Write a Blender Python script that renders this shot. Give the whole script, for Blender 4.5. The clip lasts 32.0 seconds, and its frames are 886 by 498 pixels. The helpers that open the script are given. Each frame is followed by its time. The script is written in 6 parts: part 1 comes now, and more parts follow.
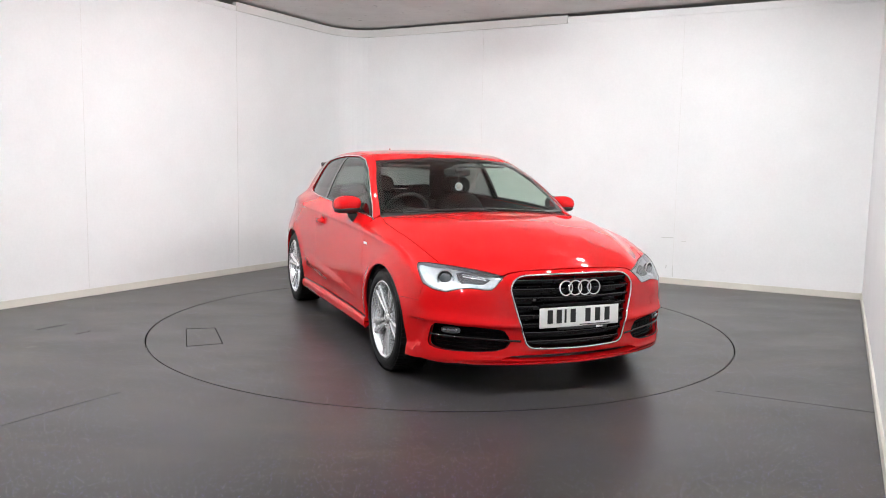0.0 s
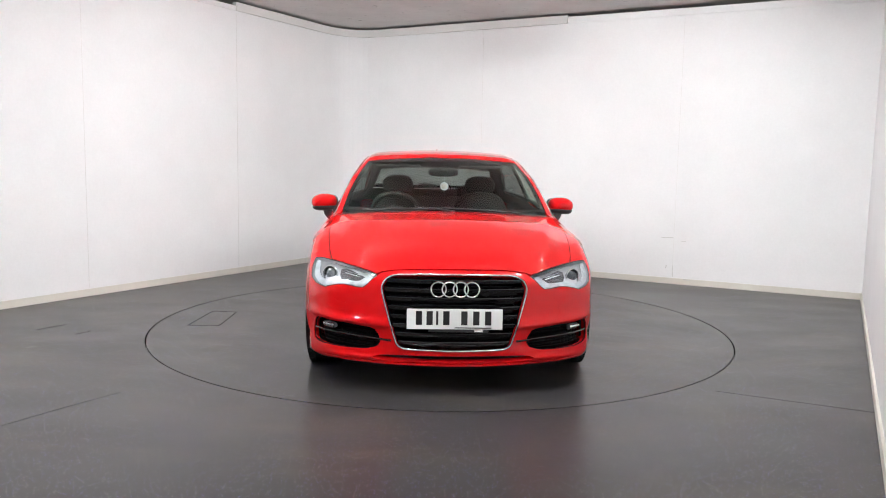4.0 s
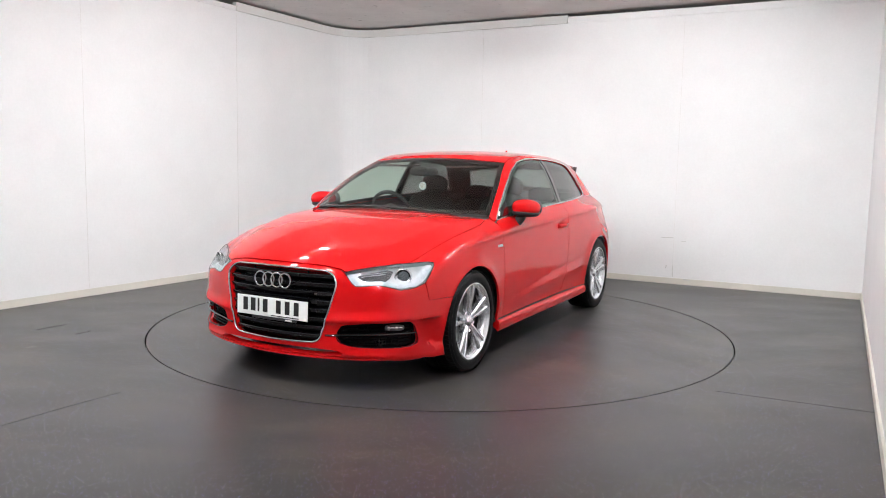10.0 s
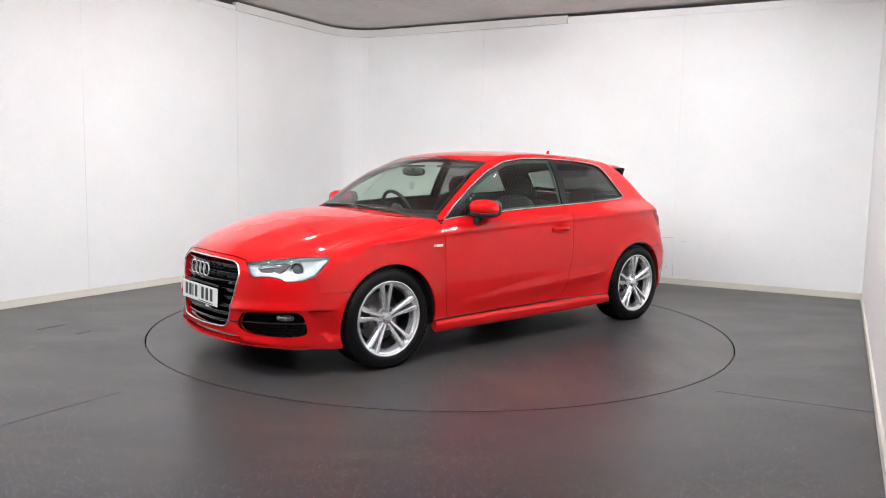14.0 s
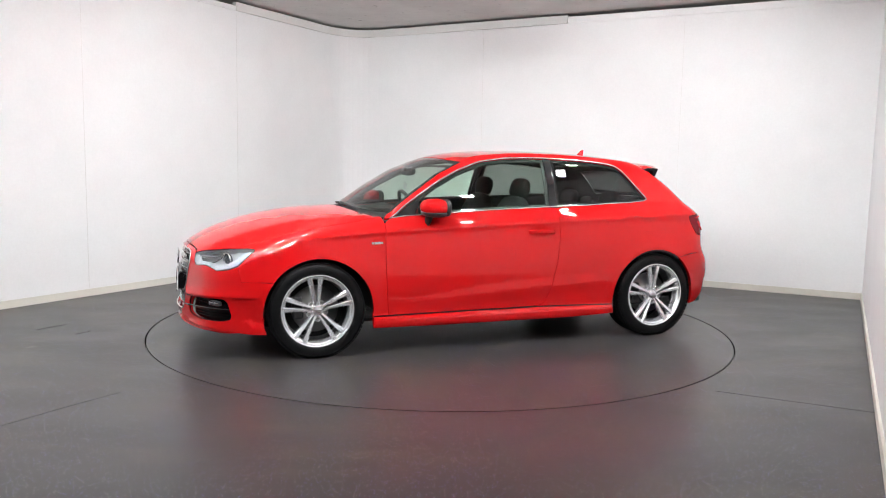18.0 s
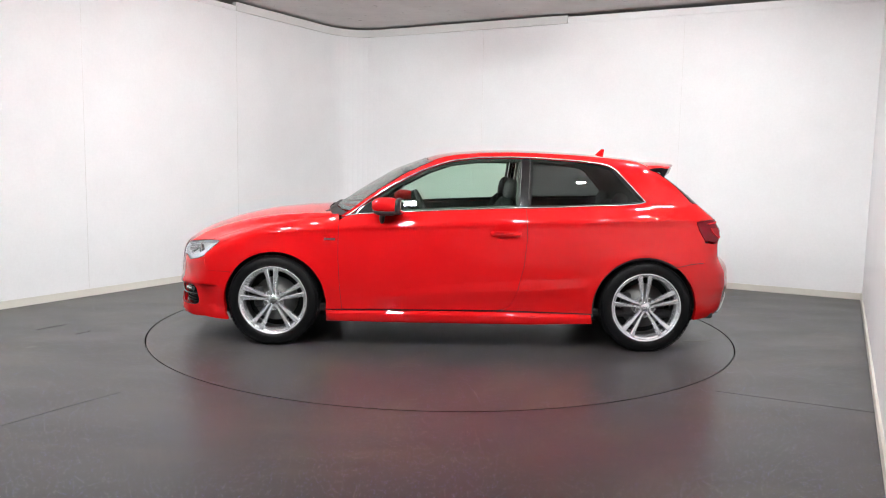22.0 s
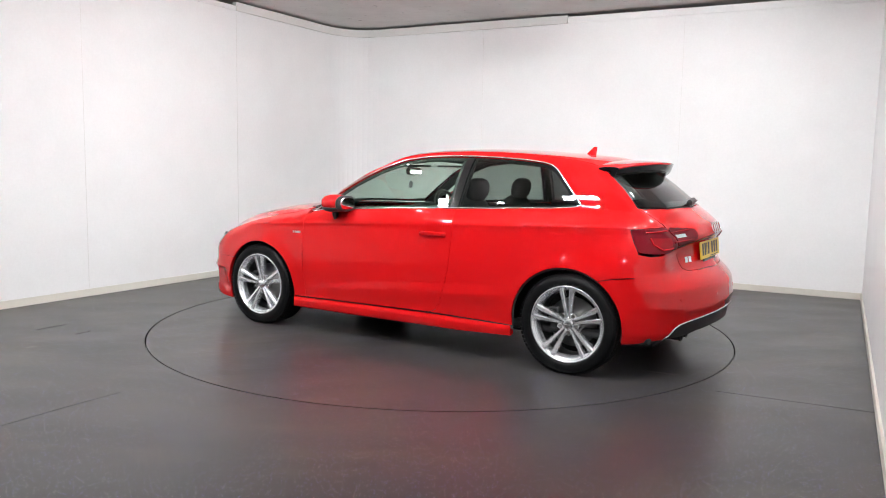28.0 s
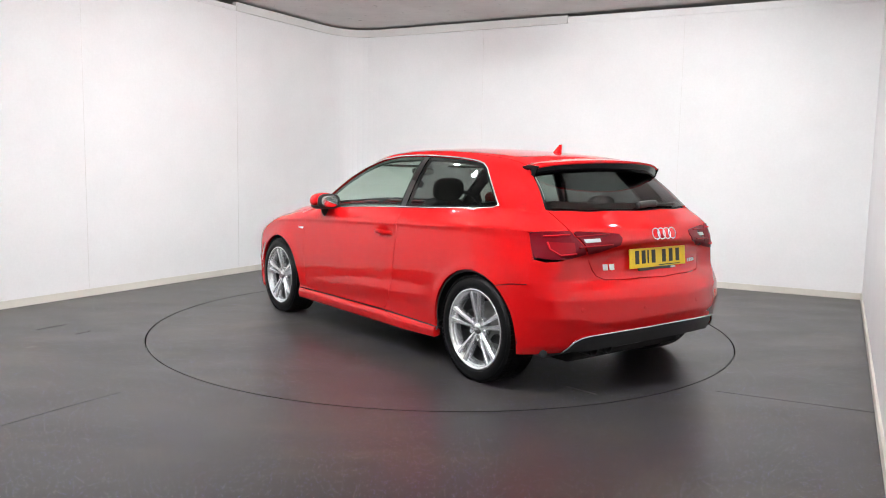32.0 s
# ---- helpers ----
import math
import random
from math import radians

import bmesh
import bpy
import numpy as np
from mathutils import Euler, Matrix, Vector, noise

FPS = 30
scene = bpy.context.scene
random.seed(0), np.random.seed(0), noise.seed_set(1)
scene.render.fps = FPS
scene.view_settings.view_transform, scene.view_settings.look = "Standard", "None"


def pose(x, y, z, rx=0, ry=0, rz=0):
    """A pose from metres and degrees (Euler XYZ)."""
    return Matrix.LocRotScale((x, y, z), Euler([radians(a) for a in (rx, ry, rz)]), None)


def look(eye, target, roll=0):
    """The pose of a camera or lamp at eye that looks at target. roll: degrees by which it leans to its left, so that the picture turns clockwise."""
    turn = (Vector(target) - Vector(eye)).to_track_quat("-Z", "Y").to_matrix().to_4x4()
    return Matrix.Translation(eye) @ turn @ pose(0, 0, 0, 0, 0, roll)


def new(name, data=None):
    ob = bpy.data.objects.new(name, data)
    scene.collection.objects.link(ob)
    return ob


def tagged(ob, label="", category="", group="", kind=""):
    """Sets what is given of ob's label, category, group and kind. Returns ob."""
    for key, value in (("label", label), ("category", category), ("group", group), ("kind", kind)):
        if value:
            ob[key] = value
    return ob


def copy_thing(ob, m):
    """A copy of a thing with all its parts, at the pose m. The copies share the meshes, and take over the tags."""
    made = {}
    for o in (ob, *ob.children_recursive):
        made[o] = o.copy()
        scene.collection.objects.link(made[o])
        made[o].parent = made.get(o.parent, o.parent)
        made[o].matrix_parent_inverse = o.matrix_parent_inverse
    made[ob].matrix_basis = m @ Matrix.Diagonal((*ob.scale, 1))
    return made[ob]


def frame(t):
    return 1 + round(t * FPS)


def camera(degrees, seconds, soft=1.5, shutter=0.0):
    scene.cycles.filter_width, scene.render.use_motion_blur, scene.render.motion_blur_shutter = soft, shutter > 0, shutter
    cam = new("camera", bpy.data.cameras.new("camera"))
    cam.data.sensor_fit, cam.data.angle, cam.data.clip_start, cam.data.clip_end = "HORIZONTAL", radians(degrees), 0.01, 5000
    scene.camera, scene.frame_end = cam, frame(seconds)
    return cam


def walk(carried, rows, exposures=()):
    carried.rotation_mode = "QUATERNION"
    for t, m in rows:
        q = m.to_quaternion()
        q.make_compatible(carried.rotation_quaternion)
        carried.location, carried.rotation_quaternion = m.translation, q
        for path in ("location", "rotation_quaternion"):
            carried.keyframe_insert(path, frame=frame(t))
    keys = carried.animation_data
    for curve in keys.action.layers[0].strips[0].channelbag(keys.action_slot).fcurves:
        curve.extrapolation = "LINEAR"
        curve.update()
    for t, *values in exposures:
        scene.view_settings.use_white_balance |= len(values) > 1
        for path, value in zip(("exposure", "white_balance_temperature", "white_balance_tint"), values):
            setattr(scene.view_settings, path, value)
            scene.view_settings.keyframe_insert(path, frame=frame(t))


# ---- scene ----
# camera: fixed on a stand close to the side wall
cam = camera(60.53, 32.0, soft=1.0)
EYE = (0.0, -6.076, 1.271)
VIEW = look(EYE, (EYE[0] + 0.001493, EYE[1] + 0.994075, EYE[2] - 0.108689), 1.05)
walk(cam, [(0.0, VIEW), (32.0, VIEW)], exposures=((0.0, 0.0), (32.0, 0.0)))

# ---- world: the room is closed, a faint grey stands outside ----
world = bpy.data.worlds.new("world")
scene.world = world
world.use_nodes = True
world.node_tree.nodes["Background"].inputs["Color"].default_value = (0.8, 0.85, 0.9, 1)
world.node_tree.nodes["Background"].inputs["Strength"].default_value = 0.05
LIGHT = 560.0


# ---- materials ----
def ramp_of(nt, fac, stops):
    r = nt.nodes.new("ShaderNodeValToRGB")
    while len(r.color_ramp.elements) < len(stops):
        r.color_ramp.elements.new(0.5)
    for e, (p, c) in zip(r.color_ramp.elements, stops):
        e.position, e.color = p, (*c, 1)
    nt.links.new(fac, r.inputs[0])
    return r.outputs[0]


def noise_of(nt, scale, detail=4.0, rough=0.55, stretch=None, space="Object"):
    tc = nt.nodes.new("ShaderNodeTexCoord")
    out = tc.outputs[space]
    if stretch:
        mp = nt.nodes.new("ShaderNodeMapping")
        mp.inputs["Scale"].default_value = stretch
        nt.links.new(out, mp.inputs["Vector"])
        out = mp.outputs[0]
    n = nt.nodes.new("ShaderNodeTexNoise")
    n.inputs["Scale"].default_value, n.inputs["Detail"].default_value, n.inputs["Roughness"].default_value = scale, detail, rough
    nt.links.new(out, n.inputs["Vector"])
    return n.outputs["Fac"]


def mix_of(nt, fac, a, b, mode="MIX"):
    m = nt.nodes.new("ShaderNodeMix")
    m.data_type, m.blend_type = "RGBA", mode
    for sock, v in ((m.inputs[0], fac), (m.inputs[6], a), (m.inputs[7], b)):
        if isinstance(v, (int, float)):
            sock.default_value = v
        elif isinstance(v, tuple):
            sock.default_value = (*v, 1)
        else:
            nt.links.new(v, sock)
    return m.outputs[2]


def mat(name, color, rough=0.5, metal=0.0, vary=0.08, scale=6.0, fine=90.0, bump=0.0, coat=0.0, glow=0.0, glow_color=None, spec=0.5):
    """A plain surface with variation at two scales in colour and roughness."""
    m = bpy.data.materials.new(name)
    m.use_nodes = True
    nt = m.node_tree
    b = nt.nodes["Principled BSDF"]
    lo = tuple(c * (1 - vary) for c in color)
    hi = tuple(min(1, c * (1 + vary)) for c in color)
    n1, n2 = noise_of(nt, scale), noise_of(nt, fine, 3)
    c1 = ramp_of(nt, n1, [(0.3, lo), (0.7, hi)])
    c2 = ramp_of(nt, n2, [(0.3, (1 - vary * 0.6,) * 3), (0.7, (1, 1, 1))])
    nt.links.new(mix_of(nt, 1.0, c1, c2, "MULTIPLY"), b.inputs["Base Color"])
    rr = ramp_of(nt, n1, [(0.25, (max(0.02, rough * 0.9),) * 3), (0.75, (min(1, rough * 1.12),) * 3)])
    nt.links.new(rr, b.inputs["Roughness"])
    b.inputs["Metallic"].default_value = metal
    b.inputs["Specular IOR Level"].default_value = spec
    b.inputs["Coat Weight"].default_value, b.inputs["Coat Roughness"].default_value = coat, 0.02
    if bump:
        bp = nt.nodes.new("ShaderNodeBump")
        bp.inputs["Strength"].default_value, bp.inputs["Distance"].default_value = bump, 0.002
        nt.links.new(n2, bp.inputs["Height"])
        nt.links.new(bp.outputs[0], b.inputs["Normal"])
    if glow:
        b.inputs["Emission Color"].default_value = (*(glow_color or color), 1)
        b.inputs["Emission Strength"].default_value = glow
    return m


def glass(name, tint, gloss=0.05, rough=0.0):
    """Thin tinted glass: clear straight through, with a surface gloss that grows at grazing angles."""
    m = bpy.data.materials.new(name)
    m.use_nodes = True
    nt = m.node_tree
    nt.nodes.clear()
    out = nt.nodes.new("ShaderNodeOutputMaterial")
    tr, gl, mx = nt.nodes.new("ShaderNodeBsdfTransparent"), nt.nodes.new("ShaderNodeBsdfGlossy"), nt.nodes.new("ShaderNodeMixShader")
    lw, pw, ad = nt.nodes.new("ShaderNodeLayerWeight"), nt.nodes.new("ShaderNodeMath"), nt.nodes.new("ShaderNodeMath")
    lw.inputs["Blend"].default_value = 0.5
    pw.operation, pw.inputs[1].default_value = "POWER", 4.0
    ad.operation, ad.inputs[1].default_value, ad.inputs[2].default_value = "MULTIPLY_ADD", 0.8, gloss
    nt.links.new(lw.outputs["Facing"], pw.inputs[0])
    nt.links.new(pw.outputs[0], ad.inputs[0])
    nt.links.new(ad.outputs[0], mx.inputs[0])
    tr.inputs["Color"].default_value = (*tint, 1)
    gl.inputs["Roughness"].default_value = rough
    nt.links.new(tr.outputs[0], mx.inputs[1])
    nt.links.new(gl.outputs[0], mx.inputs[2])
    nt.links.new(mx.outputs[0], out.inputs[0])
    return m


def floor_material():
    """Dark grey safety vinyl with pale and bluish flecks, scuffs and a brownish wear haze."""
    m = bpy.data.materials.new("flecked_vinyl")
    m.use_nodes = True
    nt = m.node_tree
    b = nt.nodes["Principled BSDF"]
    big = ramp_of(nt, noise_of(nt, 0.7, 5, 0.6), [(0.3, (0.0310, 0.0290, 0.0282)), (0.7, (0.0450, 0.0416, 0.0396))])
    fine = ramp_of(nt, noise_of(nt, 160.0, 3), [(0.3, (0.75, 0.75, 0.75)), (0.7, (1.15, 1.15, 1.15))])
    col = mix_of(nt, 1.0, big, fine, "MULTIPLY")
    brown = ramp_of(nt, noise_of(nt, 0.9, 6, 0.65, (1.0, 2.6, 1.0)), [(0.5, (0, 0, 0)), (0.75, (1, 1, 1))])
    col = mix_of(nt, brown, col, (0.070, 0.059, 0.045))
    tc = nt.nodes.new("ShaderNodeTexCoord")
    for size, cut, tone in ((100.0, 0.125, (0.80, 0.79, 0.80)), (94.0, 0.135, (0.34, 0.34, 0.92))):
        v = nt.nodes.new("ShaderNodeTexVoronoi")
        v.inputs["Scale"].default_value = size
        nt.links.new(tc.outputs["Object"], v.inputs["Vector"])
        sep = nt.nodes.new("ShaderNodeSeparateColor")
        nt.links.new(v.outputs["Color"], sep.inputs[0])
        few = ramp_of(nt, sep.outputs[0], [(0.64, (0, 0, 0)), (0.66, (1, 1, 1))])
        dot = ramp_of(nt, v.outputs["Distance"], [(cut, (1, 1, 1)), (cut + 0.07, (0, 0, 0))])
        col = mix_of(nt, mix_of(nt, 1.0, few, dot, "MULTIPLY"), col, tone)
    nt.links.new(col, b.inputs["Base Color"])
    rr = ramp_of(nt, noise_of(nt, 1.2, 4, 0.5, (1.0, 2.0, 1.0)), [(0.2, (0.27,) * 3), (0.8, (0.40,) * 3)])
    nt.links.new(rr, b.inputs["Roughness"])
    b.inputs["Specular IOR Level"].default_value = 0.42
    bp = nt.nodes.new("ShaderNodeBump")
    bp.inputs["Strength"].default_value, bp.inputs["Distance"].default_value = 0.12, 0.001
    nt.links.new(noise_of(nt, 220.0, 3), bp.inputs["Height"])
    nt.links.new(bp.outputs[0], b.inputs["Normal"])
    return m


def wall_material(name, color, dirt=0.12):
    """White painted board: faint roller mottle, soft grime clouds, a little relief."""
    m = bpy.data.materials.new(name)
    m.use_nodes = True
    nt = m.node_tree
    b = nt.nodes["Principled BSDF"]
    c1 = ramp_of(nt, noise_of(nt, 1.1, 6, 0.6), [(0.3, tuple(c * (1 - dirt * 0.5) for c in color)), (0.65, color)])
    c2 = ramp_of(nt, noise_of(nt, 45.0, 4), [(0.3, (0.97, 0.97, 0.97)), (0.7, (1, 1, 1))])
    nt.links.new(mix_of(nt, 1.0, c1, c2, "MULTIPLY"), b.inputs["Base Color"])
    b.inputs["Roughness"].default_value = 0.55
    bp = nt.nodes.new("ShaderNodeBump")
    bp.inputs["Strength"].default_value, bp.inputs["Distance"].default_value = 0.15, 0.001
    nt.links.new(noise_of(nt, 120.0, 4), bp.inputs["Height"])
    nt.links.new(bp.outputs[0], b.inputs["Normal"])
    return m


def concrete_material():
    m = bpy.data.materials.new("painted_concrete")
    m.use_nodes = True
    nt = m.node_tree
    b = nt.nodes["Principled BSDF"]
    c1 = ramp_of(nt, noise_of(nt, 1.4, 7, 0.65), [(0.3, (0.58, 0.56, 0.54)), (0.7, (0.70, 0.68, 0.66))])
    spots = ramp_of(nt, noise_of(nt, 9.0, 4, 0.6, (1.0, 2.2, 1.0)), [(0.27, (0.45, 0.44, 0.43)), (0.34, (1, 1, 1))])
    nt.links.new(mix_of(nt, 1.0, c1, spots, "MULTIPLY"), b.inputs["Base Color"])
    b.inputs["Roughness"].default_value = 0.8
    bp = nt.nodes.new("ShaderNodeBump")
    bp.inputs["Strength"].default_value, bp.inputs["Distance"].default_value = 0.5, 0.004
    nt.links.new(noise_of(nt, 14.0, 6), bp.inputs["Height"])
    nt.links.new(bp.outputs[0], b.inputs["Normal"])
    return m


def paint_material():
    """Bright solid red car paint under clear lacquer."""
    m = bpy.data.materials.new("red_lacquer")
    m.use_nodes = True
    nt = m.node_tree
    b = nt.nodes["Principled BSDF"]
    c1 = ramp_of(nt, noise_of(nt, 3.0, 3), [(0.3, (0.53, 0.005, 0.0065)), (0.7, (0.555, 0.006, 0.0075))])
    nt.links.new(c1, b.inputs["Base Color"])
    b.inputs["Roughness"].default_value = 0.5
    b.inputs["Specular IOR Level"].default_value = 0.0
    b.inputs["Coat Weight"].default_value, b.inputs["Coat Roughness"].default_value = 1.0, 0.012
    return m


VINYL = floor_material()
WHITE = wall_material("white_wall_paint", (0.86, 0.86, 0.86))
GREYWALL = wall_material("grey_wall_paint", (0.52, 0.52, 0.52))
TRIM = wall_material("cream_trim_paint", (0.74, 0.71, 0.64), 0.3)
STRIP = wall_material("white_capping_paint", (0.78, 0.77, 0.75), 0.2)
CONCRETE = concrete_material()
PAINT = paint_material()
BLACK = mat("black_plastic", (0.018, 0.018, 0.019), 0.45, bump=0.1, fine=300)
GLOSSBLACK = mat("gloss_black", (0.006, 0.006, 0.007), 0.08, coat=0.6)
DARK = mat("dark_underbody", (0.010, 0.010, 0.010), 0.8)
GAPDARK = mat("joint_shadow", (0.006, 0.006, 0.006), 0.9, spec=0.1)
CHROME = mat("chrome", (0.86, 0.87, 0.88), 0.07, 1.0, 0.02)
SATIN = mat("satin_aluminium", (0.80, 0.81, 0.82), 0.22, 1.0, 0.03)
ALLOY = mat("silver_alloy", (0.82, 0.83, 0.85), 0.24, 0.8, 0.04, coat=0.7)
ALLOYDARK = mat("dark_alloy_pocket", (0.045, 0.045, 0.048), 0.5, 0.5, 0.1)
RUBBER = mat("tyre_rubber", (0.0055, 0.0055, 0.006), 0.42, vary=0.2, bump=0.2, fine=220, spec=0.16)
STEEL = mat("brake_steel", (0.30, 0.295, 0.285), 0.35, 1.0, 0.12, fine=150)
TRIMDARK = mat("charcoal_trim", (0.022, 0.022, 0.023), 0.7, bump=0.3, fine=260)
CLOTH = mat("black_seat_cloth", (0.016, 0.016, 0.017), 0.9, vary=0.2, bump=0.6, fine=320)
GLASS_FRONT = glass("green_tinted_glass", (0.72, 0.86, 0.77))
GLASS_SCREEN = glass("windscreen_glass", (0.76, 0.83, 0.78), 0.045)
GLASS_REAR = glass("privacy_glass", (0.27, 0.29, 0.28))
GRILLE_BLACK = mat("grille_black", (0.004, 0.004, 0.005), 0.14, spec=0.16)
GLASS_LENS = glass("clear_lens", (0.93, 0.95, 0.96), 0.05)
LAMP_RED = mat("red_lamp_plastic", (0.28, 0.006, 0.012), 0.12, coat=0.5, spec=0.0)
LAMP_DARK = mat("smoked_red_plastic", (0.150, 0.004, 0.010), 0.10, coat=0.5, spec=0.0)
LAMP_BRIGHT = mat("bright_red_lamp_bar", (0.55, 0.012, 0.02), 0.15, coat=0.3, spec=0.0)
LAMP_GREY = mat("lamp_reflector", (0.50, 0.51, 0.53), 0.30, 0.5)
LAMP_WHITE = mat("lamp_white_guide", (0.52, 0.54, 0.57), 0.18, vary=0.2, scale=30, coat=0.4)
PLATE_WHITE = mat("white_plate", (0.82, 0.82, 0.80), 0.3, vary=0.02)
PLATE_YELLOW = mat("yellow_plate", (0.80, 0.55, 0.02), 0.3, vary=0.02)
PLATE_INK = mat("plate_ink", (0.012, 0.012, 0.012), 0.4)
GREY = mat("grey_headliner", (0.30, 0.29, 0.28), 0.9, bump=0.3)
PANEL_GLOW = mat("lamp_diffuser", (0.9, 0.9, 0.9), 0.4, glow=LIGHT, glow_color=(0.965, 0.985, 1.0))


# ---- mesh helpers ----
def part(name, bm, material, parent=None, label="", smooth=False):
    """One bmesh as one mesh object, under a thing or under a part."""
    me = bpy.data.meshes.new(name)
    bm.to_mesh(me)
    bm.free()
    me.materials.append(material)
    if smooth:
        me.shade_smooth()
    ob = new(name, me)
    ob.parent = parent
    return tagged(ob, label)


def box(bm, c, s, bevel=0.0, m=None, seg=2):
    """Adds a box of centre c and size s, with rounded edges, to bm."""
    made = bmesh.ops.create_cube(bm, size=1.0)["verts"]
    bmesh.ops.scale(bm, vec=s, verts=made)
    if bevel:
        edges = {e for v in made for e in v.link_edges}
        made = list({v for f in bmesh.ops.bevel(bm, geom=list(edges), offset=bevel, segments=seg, affect="EDGES", profile=0.5)["faces"] for v in f.verts} | {v for v in made if v.is_valid})
    bmesh.ops.translate(bm, vec=c, verts=made)
    if m is not None:
        bmesh.ops.transform(bm, matrix=m, verts=made)
    return made


def sweep(bm, path, radius, seg=8, closed=False, flat=1.0):
    """Adds a tube along a list of points; flat squashes it along its binormal."""
    pts = [Vector(p) for p in path]
    n = len(pts)
    rings = []
    up = Vector((0, 0, 1))
    for i, p in enumerate(pts):
        a, b = (pts[i - 1] if i or closed else p), (pts[(i + 1) % n] if i < n - 1 or closed else p)
        t = (b - a).normalized()
        u = t.cross(up)
        if u.length < 0.05:
            u = t.cross(Vector((1, 0, 0)))
        u.normalize()
        v = u.cross(t)
        rings.append([bm.verts.new(p + (u * math.cos(k * math.tau / seg) * flat + v * math.sin(k * math.tau / seg)) * radius) for k in range(seg)])
    for i in range(n if closed else n - 1):
        r, s = rings[i], rings[(i + 1) % n]
        for k in range(seg):
            bm.faces.new((r[k], r[(k + 1) % seg], s[(k + 1) % seg], s[k]))
    if not closed:
        bm.faces.new(rings[0][::-1])
        bm.faces.new(rings[-1])


def spun(bm, profile, seg=48, axis="y", arc=math.tau, closed=True):
    """Adds a surface of revolution: profile of (radius, along) round the given axis."""
    rings = []
    for k in range(seg + (0 if closed else 1)):
        a = arc * k / seg
        ring = []
        for r, h in profile:
            c, s = r * math.cos(a), r * math.sin(a)
            ring.append(bm.verts.new({"y": (c, h, s), "z": (c, s, h), "x": (h, c, s)}[axis]))
        rings.append(ring)
    n = len(rings)
    for k in range(n if closed else n - 1):
        r, s = rings[k], rings[(k + 1) % n]
        for i in range(len(profile) - 1):
            bm.faces.new((r[i], r[i + 1], s[i + 1], s[i]))
    bmesh.ops.remove_doubles(bm, verts=bm.verts, dist=1e-6)


def prism(bm, loop, lo, hi):
    """Adds an upright prism over a plan loop of (x, y)."""
    a = [bm.verts.new((x, y, lo)) for x, y in loop]
    b = [bm.verts.new((x, y, hi)) for x, y in loop]
    n = len(loop)
    for i in range(n):
        bm.faces.new((a[i], a[(i + 1) % n], b[(i + 1) % n], b[i]))
    bm.faces.new(a[::-1])
    bm.faces.new(b)
    bmesh.ops.recalc_face_normals(bm, faces=bm.faces)


# ---- the room: a rectangle turned against the camera, one rounded corner ----
CORNER_BACK = Vector((-1.287, 4.416))
CORNER_SIDE = Vector((4.262, 1.516))
DIR_BACK = (CORNER_SIDE - CORNER_BACK).normalized()
DIR_LEFT = Vector((math.cos(radians(59.82)), math.sin(radians(59.82))))
DIR_SIDE = Vector((math.cos(radians(62.31)), math.sin(radians(62.31))))
CEIL, SLAB = 3.03, 3.065
LEFT_END = CORNER_BACK - DIR_LEFT * 10.6
SIDE_END = CORNER_SIDE - DIR_SIDE * 10.2
RADIUS = 0.55
SPLIT = CORNER_BACK - DIR_LEFT * 2.09


def rounded(r):
    """The plan line of the left and back walls, at a distance r behind their face."""
    a, b = CORNER_BACK - DIR_LEFT * RADIUS, CORNER_BACK + DIR_BACK * RADIUS
    n1, n2 = Vector((-DIR_LEFT.y, DIR_LEFT.x)), Vector((-DIR_BACK.y, DIR_BACK.x))
    line = [LEFT_END + n1 * r]
    for k in range(13):
        t = k / 12
        p = a * (1 - t) ** 2 + CORNER_BACK * 2 * t * (1 - t) + b * t * t
        n = (n1 * (1 - t) + n2 * t).normalized()
        line.append(p + n * r)
    line.append(CORNER_SIDE + n2 * r + DIR_BACK * max(r, 0))
    return line


def strip_between(name, inner, outer, lo, hi, material, label, kind="structure", parent=None, smooth=False):
    bm = bmesh.new()
    prism(bm, [tuple(p) for p in inner] + [tuple(p) for p in reversed(outer)], lo, hi)
    ob = part(name, bm, material, parent, label)
    if kind:
        tagged(ob, kind=kind)
    return ob


